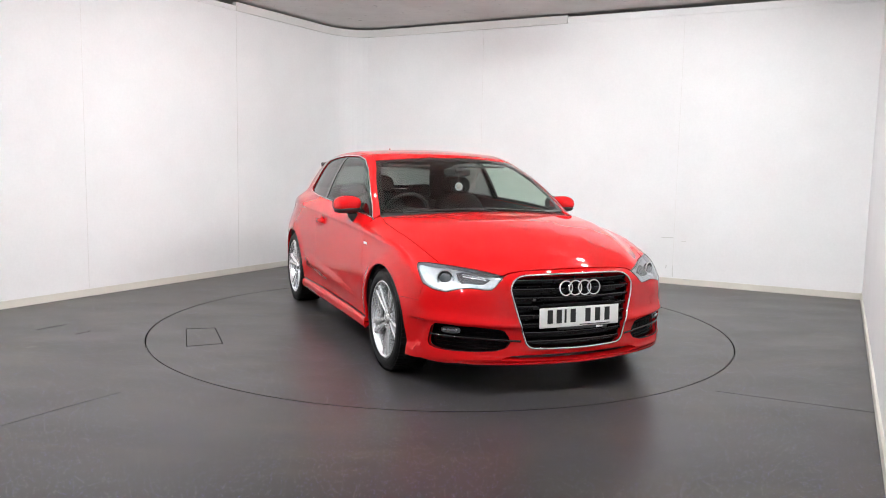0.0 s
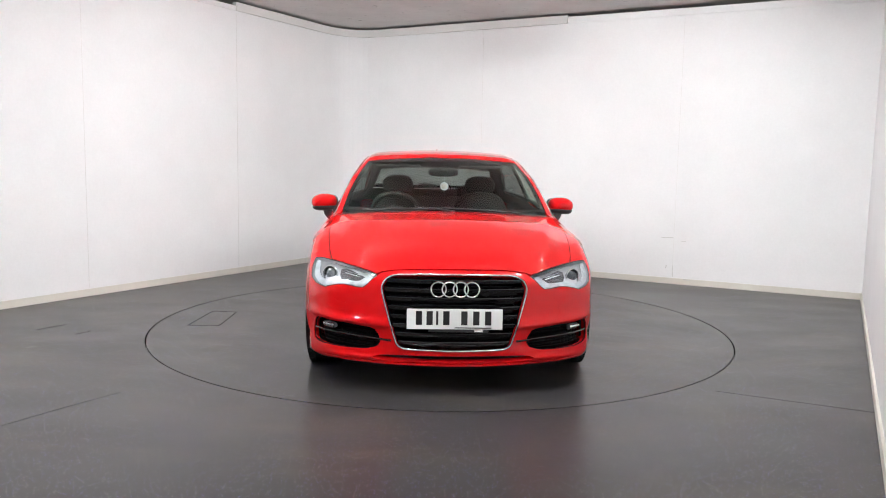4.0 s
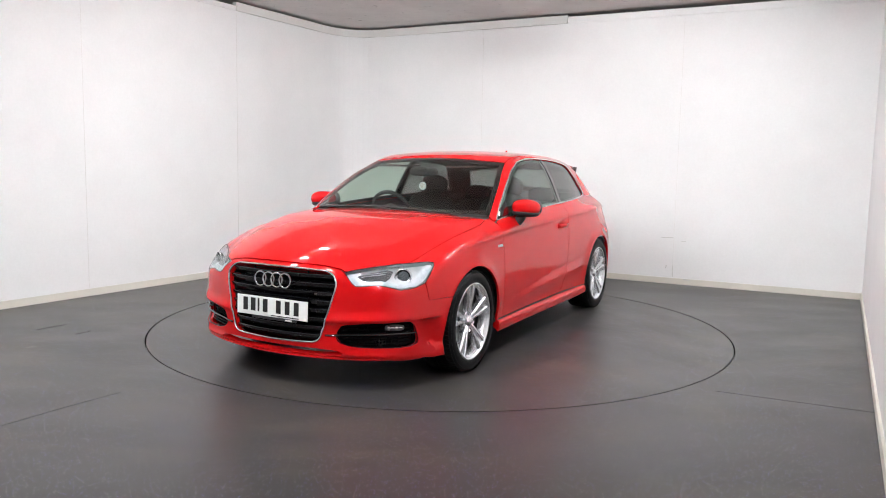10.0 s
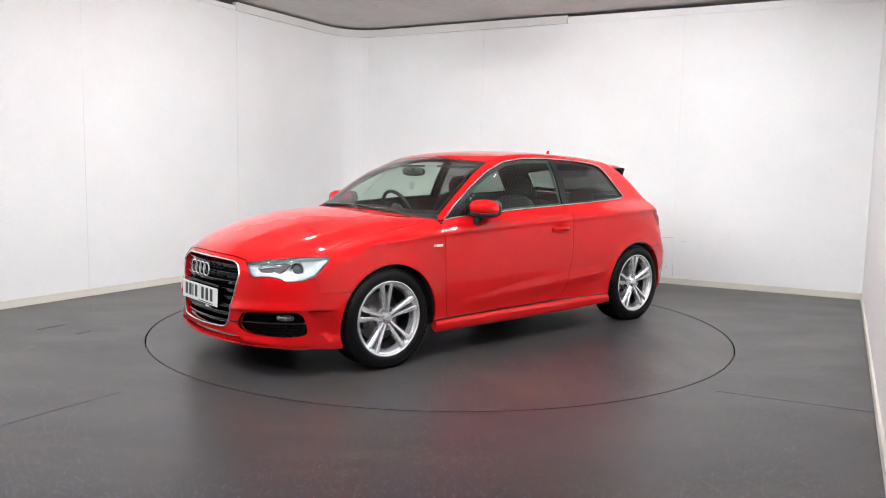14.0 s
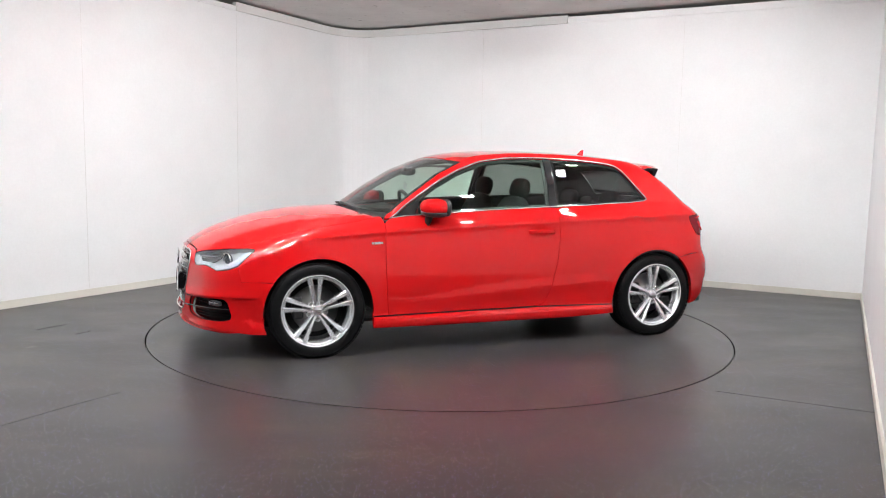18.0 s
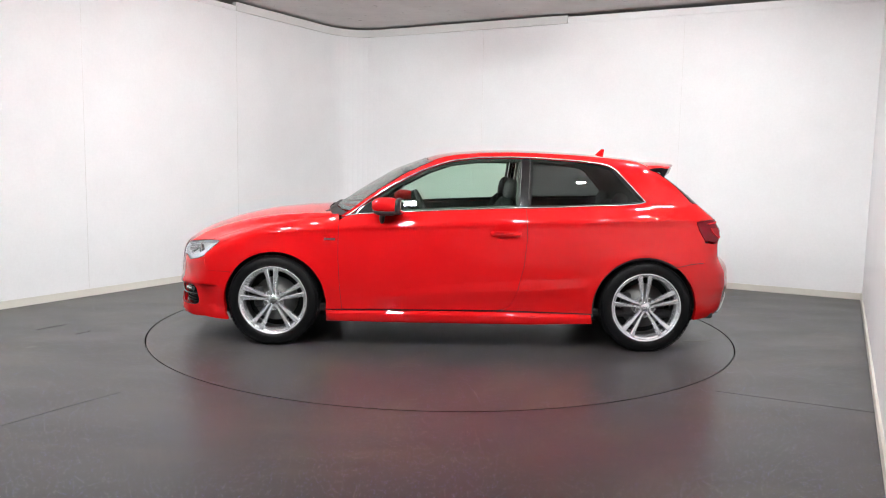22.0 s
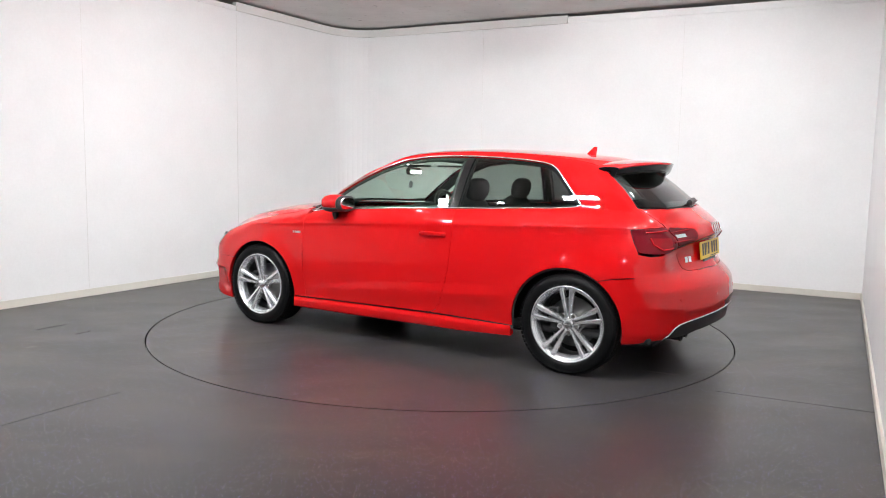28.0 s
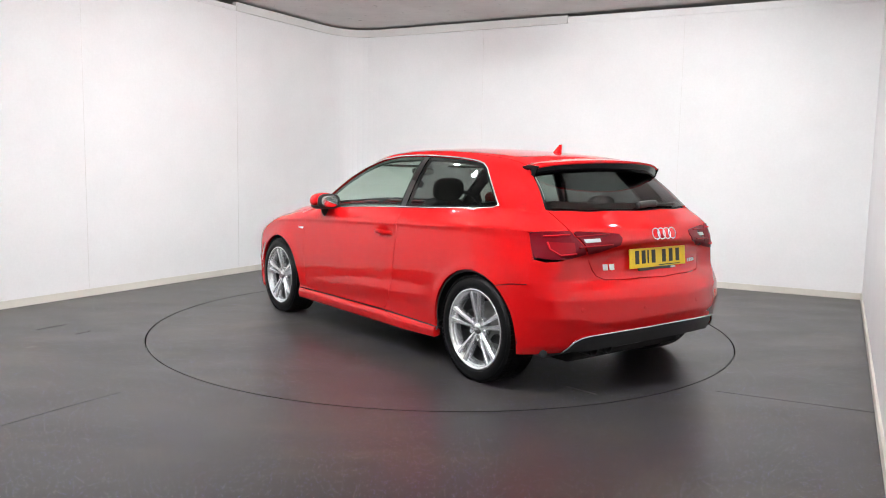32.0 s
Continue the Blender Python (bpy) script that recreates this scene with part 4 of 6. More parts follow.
def build_wheel():
    """An 18-inch wheel about its own centre, outer face towards +y."""
    hub = new("wheel")
    bm = bmesh.new()
    spun(bm, [(0.228, -0.105), (0.245, -0.112), (0.285, -0.110), (0.307, -0.098), (0.3165, -0.075), (0.3175, -0.03), (0.3175, 0.03), (0.3165, 0.075), (0.307, 0.098), (0.288, 0.110), (0.262, 0.1125), (0.246, 0.108), (0.236, 0.098), (0.228, 0.09)], 72)
    part("tyre", bm, RUBBER, hub, "low-profile black tyre", True)
    # raised ribs on the sidewall and blocks of tread
    bm = bmesh.new()
    for r, h in ((0.252, 0.1118), (0.296, 0.1062)):
        spun(bm, [(r - 0.0016, h - 0.002), (r - 0.0010, h + 0.0010), (r + 0.0010, h + 0.0008), (r + 0.0016, h - 0.002)], 72)
    part("sidewall_rib", bm, RUBBER, hub, "", True)
    bm = bmesh.new()
    for k in range(72):
        a = math.tau * k / 72
        for h, w in ((-0.084, 0.034), (-0.040, 0.036), (0.0, 0.030), (0.040, 0.036), (0.084, 0.034)):
            d = 0.3165 if abs(h) > 0.06 else 0.318
            box(bm, (d, h, 0), (0.004, w, 0.021), 0, Matrix.Rotation(-a - (0.02 if h > 0 else 0), 4, "Y"))
    part("tread", bm, RUBBER, hub)
    bm = bmesh.new()
    spun(bm, [(0.204, 0.040), (0.208, 0.070), (0.213, 0.088), (0.217, 0.0925), (0.221, 0.0915), (0.2235, 0.093), (0.226, 0.1015), (0.231, 0.1065), (0.2395, 0.1075), (0.2425, 0.104), (0.2435, 0.098), (0.236, 0.092)], 80)
    part("rim", bm, ALLOY, hub, "silver alloy rim", True)
    bm = bmesh.new()
    spun(bm, [(0.222, -0.10), (0.205, -0.05), (0.202, 0.02), (0.204, 0.040)], 60)
    part("barrel", bm, ALLOYDARK, hub, "", True)
    for k in range(5):
        a = math.radians(90 + 72 * k)
        for s in (-1, 1):
            bm = bmesh.new()
            rows = []
            for r, w, off, y in ((0.030, 0.0085, 0.0095, 0.074), (0.055, 0.0095, 0.0125, 0.079), (0.09, 0.0115, 0.0170, 0.085), (0.13, 0.0138, 0.0225, 0.0905), (0.17, 0.0160, 0.0285, 0.0955), (0.205, 0.0185, 0.0345, 0.0990), (0.222, 0.0200, 0.0380, 0.1000), (0.231, 0.0225, 0.0395, 0.1010)):
                row = []
                # a broad flat on the pair's outer flank, a narrow bevel towards the slot
                for u, dy in ((-1.0, -0.040), (-0.96, -0.010), (-0.62, -0.0035), (-0.42, 0.0), (0.62, 0.0008), (0.92, -0.0045), (1.0, -0.040)):
                    t = (off - u * w) * s
                    row.append(bm.verts.new((r * math.cos(a) - t * math.sin(a), y + dy, r * math.sin(a) + t * math.cos(a))))
                rows.append(row)
            for r0, r1 in zip(rows, rows[1:]):
                for i in range(6):
                    bm.faces.new((r0[i], r0[i + 1], r1[i + 1], r1[i]))
                bm.faces.new((r0[6], r0[0], r1[0], r1[6]))
            bm.faces.new(rows[0])
            bm.faces.new(rows[-1][::-1])
            bmesh.ops.recalc_face_normals(bm, faces=bm.faces)
            part("spoke", bm, ALLOY, hub)
    bm = bmesh.new()
    spun(bm, [(0.0, 0.070), (0.040, 0.070), (0.046, 0.066), (0.050, 0.03)], 40)
    part("hub_disc", bm, ALLOY, hub, "", True)
    bm = bmesh.new()
    spun(bm, [(0.0, 0.0865), (0.024, 0.0858), (0.0285, 0.0835), (0.0295, 0.080), (0.033, 0.0795), (0.0345, 0.074), (0.035, 0.06)], 36)
    cap = part("centre_cap", bm, SATIN, hub, "silver centre cap", True)
    bm = bmesh.new()
    for x in (-0.0126, -0.0042, 0.0042, 0.0126):
        ring_of(bm, (x, 0, 0), 0.0058, 0.0010, Matrix.Translation((0, 0.0870, 0)) @ Matrix.Rotation(radians(90), 4, "X"), 16, 5)
    part("cap_emblem", bm, CHROME, cap)
    for k in range(5):
        a = math.radians(90 + 36 + 72 * k)
        c = (0.056 * math.cos(a), 0, 0.056 * math.sin(a))
        bm = bmesh.new()
        spun(bm, [(0.0135, 0.050), (0.0135, 0.070), (0.0150, 0.0775), (0.0175, 0.0770), (0.0195, 0.070), (0.0205, 0.040)], 20)
        bmesh.ops.translate(bm, vec=c, verts=bm.verts)
        part("bolt_seat", bm, ALLOY, hub, "", True)
        bm = bmesh.new()
        spun(bm, [(0.0, 0.0665), (0.0050, 0.0665), (0.0080, 0.0680), (0.0100, 0.0660), (0.0105, 0.050)], 12)
        bmesh.ops.translate(bm, vec=c, verts=bm.verts)
        part("bolt", bm, STEEL, hub)
    bm = bmesh.new()
    spun(bm, [(0.06, -0.02), (0.155, -0.02), (0.155, 0.0), (0.085, 0.0), (0.080, 0.02), (0.04, 0.022)], 48)
    part("brake_disc", bm, STEEL, hub, "worn steel brake disc", True)
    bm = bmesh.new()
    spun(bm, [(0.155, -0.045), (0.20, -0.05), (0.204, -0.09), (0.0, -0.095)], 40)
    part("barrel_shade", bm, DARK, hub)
    bm = bmesh.new()
    box(bm, (0.118, -0.008, 0.02), (0.07, 0.07, 0.15), 0.015)
    part("brake_caliper", bm, ALLOYDARK, hub)
    return hub


# ---- the car's fittings ----
def mirrored(m, yes):
    return Matrix.Diagonal((1, -1, 1, 1)) @ m if yes else m


def fit(name, bm, material, parent, mirror=False, label="", smooth=False):
    """Like part(), on the car's other side if mirror is set."""
    if mirror:
        bmesh.ops.scale(bm, vec=(1, -1, 1), verts=bm.verts)
        bmesh.ops.reverse_faces(bm, faces=bm.faces)
    return part(name, bm, material, parent, label, smooth)


def ring_of(bm, c, major, minor, m, seg=40, sub=8):
    """Adds a ring of centre c, standing in the local xy plane of m."""
    rows = []
    for k in range(seg):
        a = math.tau * k / seg
        row = []
        for i in range(sub):
            b = math.tau * i / sub
            r = major + minor * math.cos(b)
            row.append(bm.verts.new(m @ Vector((c[0] + r * math.cos(a), c[1] + r * math.sin(a), c[2] + minor * math.sin(b)))))
        rows.append(row)
    for k in range(seg):
        for i in range(sub):
            bm.faces.new((rows[k][i], rows[(k + 1) % seg][i], rows[(k + 1) % seg][(i + 1) % sub], rows[k][(i + 1) % sub]))
    bmesh.ops.recalc_face_normals(bm, faces=bm.faces)


def bend(level, pts, lift=0.0):
    """Points moved on to the skin and then lift metres off it."""
    p = snap(np.array(pts, float), level)
    n = slope(p)
    return p + n / np.linalg.norm(n, axis=1)[:, None] * lift


def plate(car, x, z, tilt, material, name, label):
    """A flat number plate facing along x, its writing as plain bars."""
    sign = 1 if x > 0 else -1
    m = Matrix.Translation((x, 0, z)) @ Matrix.Rotation(radians(tilt), 4, "Y")
    bm = bmesh.new()
    box(bm, (0, 0, 0), (0.006, 0.522, 0.112), 0.0025, m)
    body = part(name, bm, material, car, label)
    for k, y in enumerate((-0.195, -0.137, -0.096, -0.046, 0.052, 0.117, 0.182)):
        bm = bmesh.new()
        box(bm, (0.0038 * sign, -y * sign * -1, 0.006), (0.002, 0.012 if k == 2 else 0.034, 0.076), 0.0, m)
        part("plate_bar", bm, PLATE_INK, body)
    for y in (-0.236, 0.236):
        bm = bmesh.new()
        egg(bm, (0, 0, 0), (0.0018, 0.0055, 0.0055), 2.0, None, 12, 8)
        bmesh.ops.transform(bm, matrix=m @ Matrix.Translation((0.0034 * sign, y, 0)), verts=bm.verts)
        part("fixing_cap", bm, material, body)
    bm = bmesh.new()
    box(bm, (0.0038 * sign, 0.10 * sign, -0.047), (0.002, 0.20, 0.005), 0.0, m)
    part("dealer_bar", bm, PLATE_INK, body)
    bm = bmesh.new()
    box(bm, (0.001 * sign, 0.02, -0.064), (0.010, 0.33, 0.016), 0.003, m)
    part("plate_holder", bm, BLACK, body)
    bm = bmesh.new()
    box(bm, (0.007 * sign, 0.13 * sign, -0.064), (0.002, 0.045, 0.009), 0.0, m)
    part("holder_mark", bm, PLATE_WHITE, body)


def four_rings(car, name, x, z, tilt, r, step, minor):
    bm = bmesh.new()
    m = Matrix.Translation((x, 0, z)) @ Matrix.Rotation(radians(tilt), 4, "Y") @ Matrix.Rotation(radians(90), 4, "Y")
    for k in (-1.5, -0.5, 0.5, 1.5):
        ring_of(bm, (0, k * step, 0.0005 * k), r, minor, m)
    part(name, bm, CHROME, car, "four interlaced chrome rings", True)


def build_front(car):
    # grille: dark backing, slats, bright frame
    outline = on_front(GRILLE)
    loop = np.concatenate([outline, flip(outline[1:-1])])
    grille = skin_part("grille", sheet("front", loop, gap=-0.012, h=0.05, depth=0.0, push=-0.055), GRILLE_BLACK, car, "gloss black six-sided grille with chrome frame")
    bm = bmesh.new()
    frame_line = bend(0.0, resample(loop, 0.02), 0.002)
    sweep(bm, [tuple(v) for v in frame_line], 0.0056, 8, True)
    part("grille_frame", bm, SATIN, grille, "chrome grille frame", True)
    edge = GRILLE[1:-1]
    for k in range(8):
        z = 0.300 + 0.0485 * k
        w = np.interp(z, edge[::-1, 1], edge[::-1, 0]) - 0.012
        p = on_front([(y, z) for y in np.linspace(-w, w, 17)])
        bm = bmesh.new()
        rows = [[bm.verts.new((v[0] + dx, v[1], v[2] + dz)) for dx, dz in ((-0.050, 0.017), (-0.016, 0.0135), (-0.011, 0.0115), (-0.0105, 0.008), (-0.016, -0.010), (-0.050, -0.013))] for v in p]
        for r, q in zip(rows, rows[1:]):
            for i in range(5):
                bm.faces.new((r[i], r[i + 1], q[i + 1], q[i]))
        bmesh.ops.recalc_face_normals(bm, faces=bm.faces)
        part("grille_slat", bm, GLOSSBLACK, grille)
    # upright struts behind
    for y in (-0.20, 0.0, 0.20):
        bm = bmesh.new()
        box(bm, (2.080 - 0.36 * y * y, y, 0.48), (0.012, 0.006, 0.40), 0.002)
        part("grille_strut", bm, GRILLE_BLACK, grille)
    plate(car, 2.152, 0.444, -1.5, PLATE_WHITE, "front_plate", "white front number plate with plain dark bars")
    bm = bmesh.new()
    box(bm, (2.130, 0, 0.444), (0.035, 0.46, 0.10), 0.006)
    box(bm, (2.124, 0, 0.512), (0.03, 0.50, 0.016), 0.005)
    part("plate_carrier", bm, GRILLE_BLACK, car)
    four_rings(car, "front_emblem", 2.142, 0.604, -4, 0.0405, 0.0605, 0.0058)
    # lower intake
    p = on_front(SLIT)
    skin_part("lower_intake", sheet("front", p, gap=-0.008, h=0.05, depth=0.0, push=-0.05), BLACK, car)
    bm = bmesh.new()
    lip = on_front([(y, 0.186 + 0.010 * (y / 0.7) ** 4) for y in np.linspace(-0.72, 0.72, 45)])
    sweep(bm, [(v[0] + 0.002 - 0.012 * (v[1] / 0.72) ** 8, v[1], v[2] - 0.004) for v in lip], 0.007, 8, False)
    part("splitter", bm, PAINT, car, "", True)
    bm = bmesh.new()
    box(bm, (1.52, 0, 0.44), (0.9, 1.08, 0.42), 0.03)
    part("engine_bay", bm, DARK, car)
    for mirror in (False, True):
        put = lambda name, sh, m, par=car, lab="": skin_part(name, both(sh) if mirror else sh, m, par, lab)
        lamp = put("headlight", sheet("front", LAMP_FRONT, gap=0.002, h=0.03, depth=0.003), GLASS_LENS, car, "clear headlight with a white running strip and round projector")
        put("reflector", sheet("front", LAMP_FRONT, gap=-0.001, h=0.02, depth=0.0, push=-0.030), LAMP_GREY, lamp)
        rim = resample(np.array(LAMP_FRONT), 0.012)
        bm = bmesh.new()
        hi = [bm.verts.new(v) for v in bend(0.0, rim, -0.002)]
        lo = [bm.verts.new(v) for v in bend(0.0, rim, -0.032)]
        for i in range(len(hi)):
            j = (i + 1) % len(hi)
            bm.faces.new((hi[i], hi[j], lo[j], lo[i]))
        fit("lamp_bowl", bm, LAMP_GREY, lamp, mirror, "", True)
        bm = bmesh.new()
        sweep(bm, [tuple(v) for v in bend(0.0, rim, -0.0005)], 0.0026, 6, True)
        fit("lamp_seal", bm, BLACK, lamp, mirror, "", True)
        # running light: a broad white band along the inner, lower and outer edges
        outer = np.concatenate([on_front([(0.443, 0.662), (0.464, 0.641), (0.490, 0.612), (0.507, 0.605), (0.54, 0.605), (0.613, 0.612), (0.658, 0.606), (0.704, 0.595), (0.726, 0.588), (0.776, 0.597)]), [(1.800, 0.806, 0.624), (1.752, 0.808, 0.672), (1.704, 0.798, 0.710)]])
        inner = np.concatenate([[(1.730, 0.772, 0.707)], on_front([(0.772, 0.650), (0.755, 0.629), (0.718, 0.615), (0.678, 0.621), (0.625, 0.632), (0.544, 0.627), (0.525, 0.636), (0.476, 0.666)])])
        put("running_light", sheet("front", np.concatenate([outer, inner]), gap=0.0, h=0.02, depth=0.010, push=-0.010), LAMP_WHITE, lamp, "white running light strip")
        # dark housing with the signal strip
        house = on_front([(0.500, 0.656), (0.536, 0.634), (0.640, 0.637), (0.650, 0.655), (0.645, 0.684), (0.615, 0.690)])
        put("lamp_housing", sheet("front", house, gap=0.0, h=0.02, depth=0.008, push=-0.016), ALLOYDARK, lamp, "dark grey inner housing")
        for z0, z1, thick in ((0.651, 0.667, 0.0045), (0.661, 0.678, 0.0022)):
            strip = on_front([(0.522, z0), (0.57, (z0 + z1) / 2), (0.622, z1)])
            bm = bmesh.new()
            sweep(bm, [tuple(v) for v in bend(0.0, resample_open(strip, 0.012), -0.013)], thick, 6)
            fit("signal_strip", bm, SATIN, lamp, mirror, "", True)
        brow = on_front([(0.50, 0.676), (0.60, 0.694), (0.68, 0.705)])
        bm = bmesh.new()
        sweep(bm, [tuple(v) for v in bend(0.0, resample_open(brow, 0.015), -0.010)], 0.0035, 6)
        fit("lamp_brow", bm, CHROME, lamp, mirror, "", True)
        # round projector in a bright ring
        c = bend(0.0, on_front([(0.708, 0.663)]), -0.026)[0]
        m = Matrix.Translation(c) @ Matrix.Rotation(radians(26), 4, "Z") @ Matrix.Rotation(radians(90), 4, "Y")
        bm = bmesh.new()
        ring_of(bm, (0, 0, 0.010), 0.0455, 0.0048, m, 40, 8)
        fit("projector_ring", bm, CHROME, lamp, mirror, "", True)
        bm = bmesh.new()
        spun(bm, [(0.046, 0.008), (0.040, -0.006), (0.036, -0.012), (0.0, -0.012)], 32, "z")
        bmesh.ops.transform(bm, matrix=m, verts=bm.verts)
        fit("projector_cup", bm, ALLOYDARK, lamp, mirror, "", True)
        bm = bmesh.new()
        bmesh.ops.create_uvsphere(bm, u_segments=28, v_segments=14, radius=0.034, matrix=m @ Matrix.Diagonal((1, 1, 0.55, 1)))
        fit("projector", bm, LAMP_LENS, lamp, mirror, "dark glassy projector lens", True)
        nook = on_front([(0.39, 0.62), (0.45, 0.62), (0.45, 0.68), (0.39, 0.69)])
        put("nose_panel", sheet("front", nook, gap=0.0, h=0.03, depth=0.0, push=-0.034), PAINT)
        # fog lamp opening
        fog = put("fog_grille", sheet("front", on_front(FOG), gap=-0.01, h=0.03, depth=0.0, push=-0.048), GRILLE_BLACK, car, "black honeycomb lower grille")
        rim = bend(0.0, resample(on_front(FOG), 0.015), -0.004)
        bm = bmesh.new()
        sweep(bm, [tuple(v) for v in bend(0.0, rim, -0.010)], 0.004, 6, True)
        fit("fog_surround", bm, GRILLE_BLACK, fog, mirror, "", True)
        # gloss blade across the opening, its inner tip lying on the bumper
        line = resample_open(on_front([(0.345, 0.312), (0.40, 0.316), (0.50, 0.322), (0.62, 0.330), (0.795, 0.340)]), 0.02)
        p = np.concatenate([bend(0.0, [v], 0.001 if v[1] < 0.42 else -0.008) for v in line])
        bm = bmesh.new()
        sweep(bm, [tuple(v) for v in p], 0.0062, 8, False, 0.8)
        fit("fog_blade", bm, GLOSSBLACK, fog, mirror, "gloss black blade", True)
        for z0, z1 in ((0.302, 0.318), (0.286, 0.300), (0.270, 0.280), (0.352, 0.362), (0.370, 0.384)):
            p = bend(0.0, resample_open(on_front([(0.44, z0), (0.60, (z0 + z1) / 2), (0.78, z1)]), 0.03), -0.036)
            bm = bmesh.new()
            sweep(bm, [tuple(v) for v in p], 0.003, 6)
            fit("fog_slat", bm, GRILLE_BLACK, fog, mirror, "", True)
        for y in np.linspace(0.46, 0.76, 11):
            p = bend(0.0, on_front([(y, 0.268), (y, 0.30), (y, 0.33), (y, 0.366)]), -0.038)
            bm = bmesh.new()
            sweep(bm, [tuple(v) for v in p], 0.002, 5)
            fit("fog_slat", bm, GRILLE_BLACK, fog, mirror)
        c = on_front([(0.712, 0.366)])
        n = slope(c)[0]
        n = Vector(n / np.linalg.norm(n))
        m = Matrix.Translation(Vector(c[0]) - n * 0.016) @ n.to_track_quat("Z", "Y").to_matrix().to_4x4()
        bm = bmesh.new()
        egg(bm, (0, 0, -0.010), (0.056, 0.020, 0.010), 3.0, None, 24, 12)
        bmesh.ops.transform(bm, matrix=m, verts=bm.verts)
        fog_lamp = fit("fog_lamp", bm, LAMP_LENS, fog, mirror, "small clear fog lamp", True)
        for k, (u, w, h) in enumerate(((-0.034, 0.008, 0.018), (-0.014, 0.014, 0.010), (0.010, 0.010, 0.014), (0.032, 0.012, 0.008))):
            bm = bmesh.new()
            egg(bm, (u, 0.002 * (k % 2), 0.006), (w, h * 0.8, 0.004), 2.6, None, 12, 8)
            bmesh.ops.transform(bm, matrix=m, verts=bm.verts)
            fit("fog_facet", bm, CHROME, fog_lamp, mirror, "", True)
        # washer cover
        sq = on_front([(0.590, 0.506), (0.684, 0.517), (0.681, 0.466), (0.603, 0.450)])
        put("washer_cover", sheet("front", sq, gap=0.002, h=0.02, depth=0.01, push=0.0008), PAINT)


def resample_open(line, h):
    line = np.array(line, float)
    out = []
    for a, b in zip(line, line[1:]):
        n = max(1, int(math.ceil(np.linalg.norm(b - a) / h)))
        out += [a + (b - a) * k / n for k in range(n)]
    return np.array(out + [line[-1]])


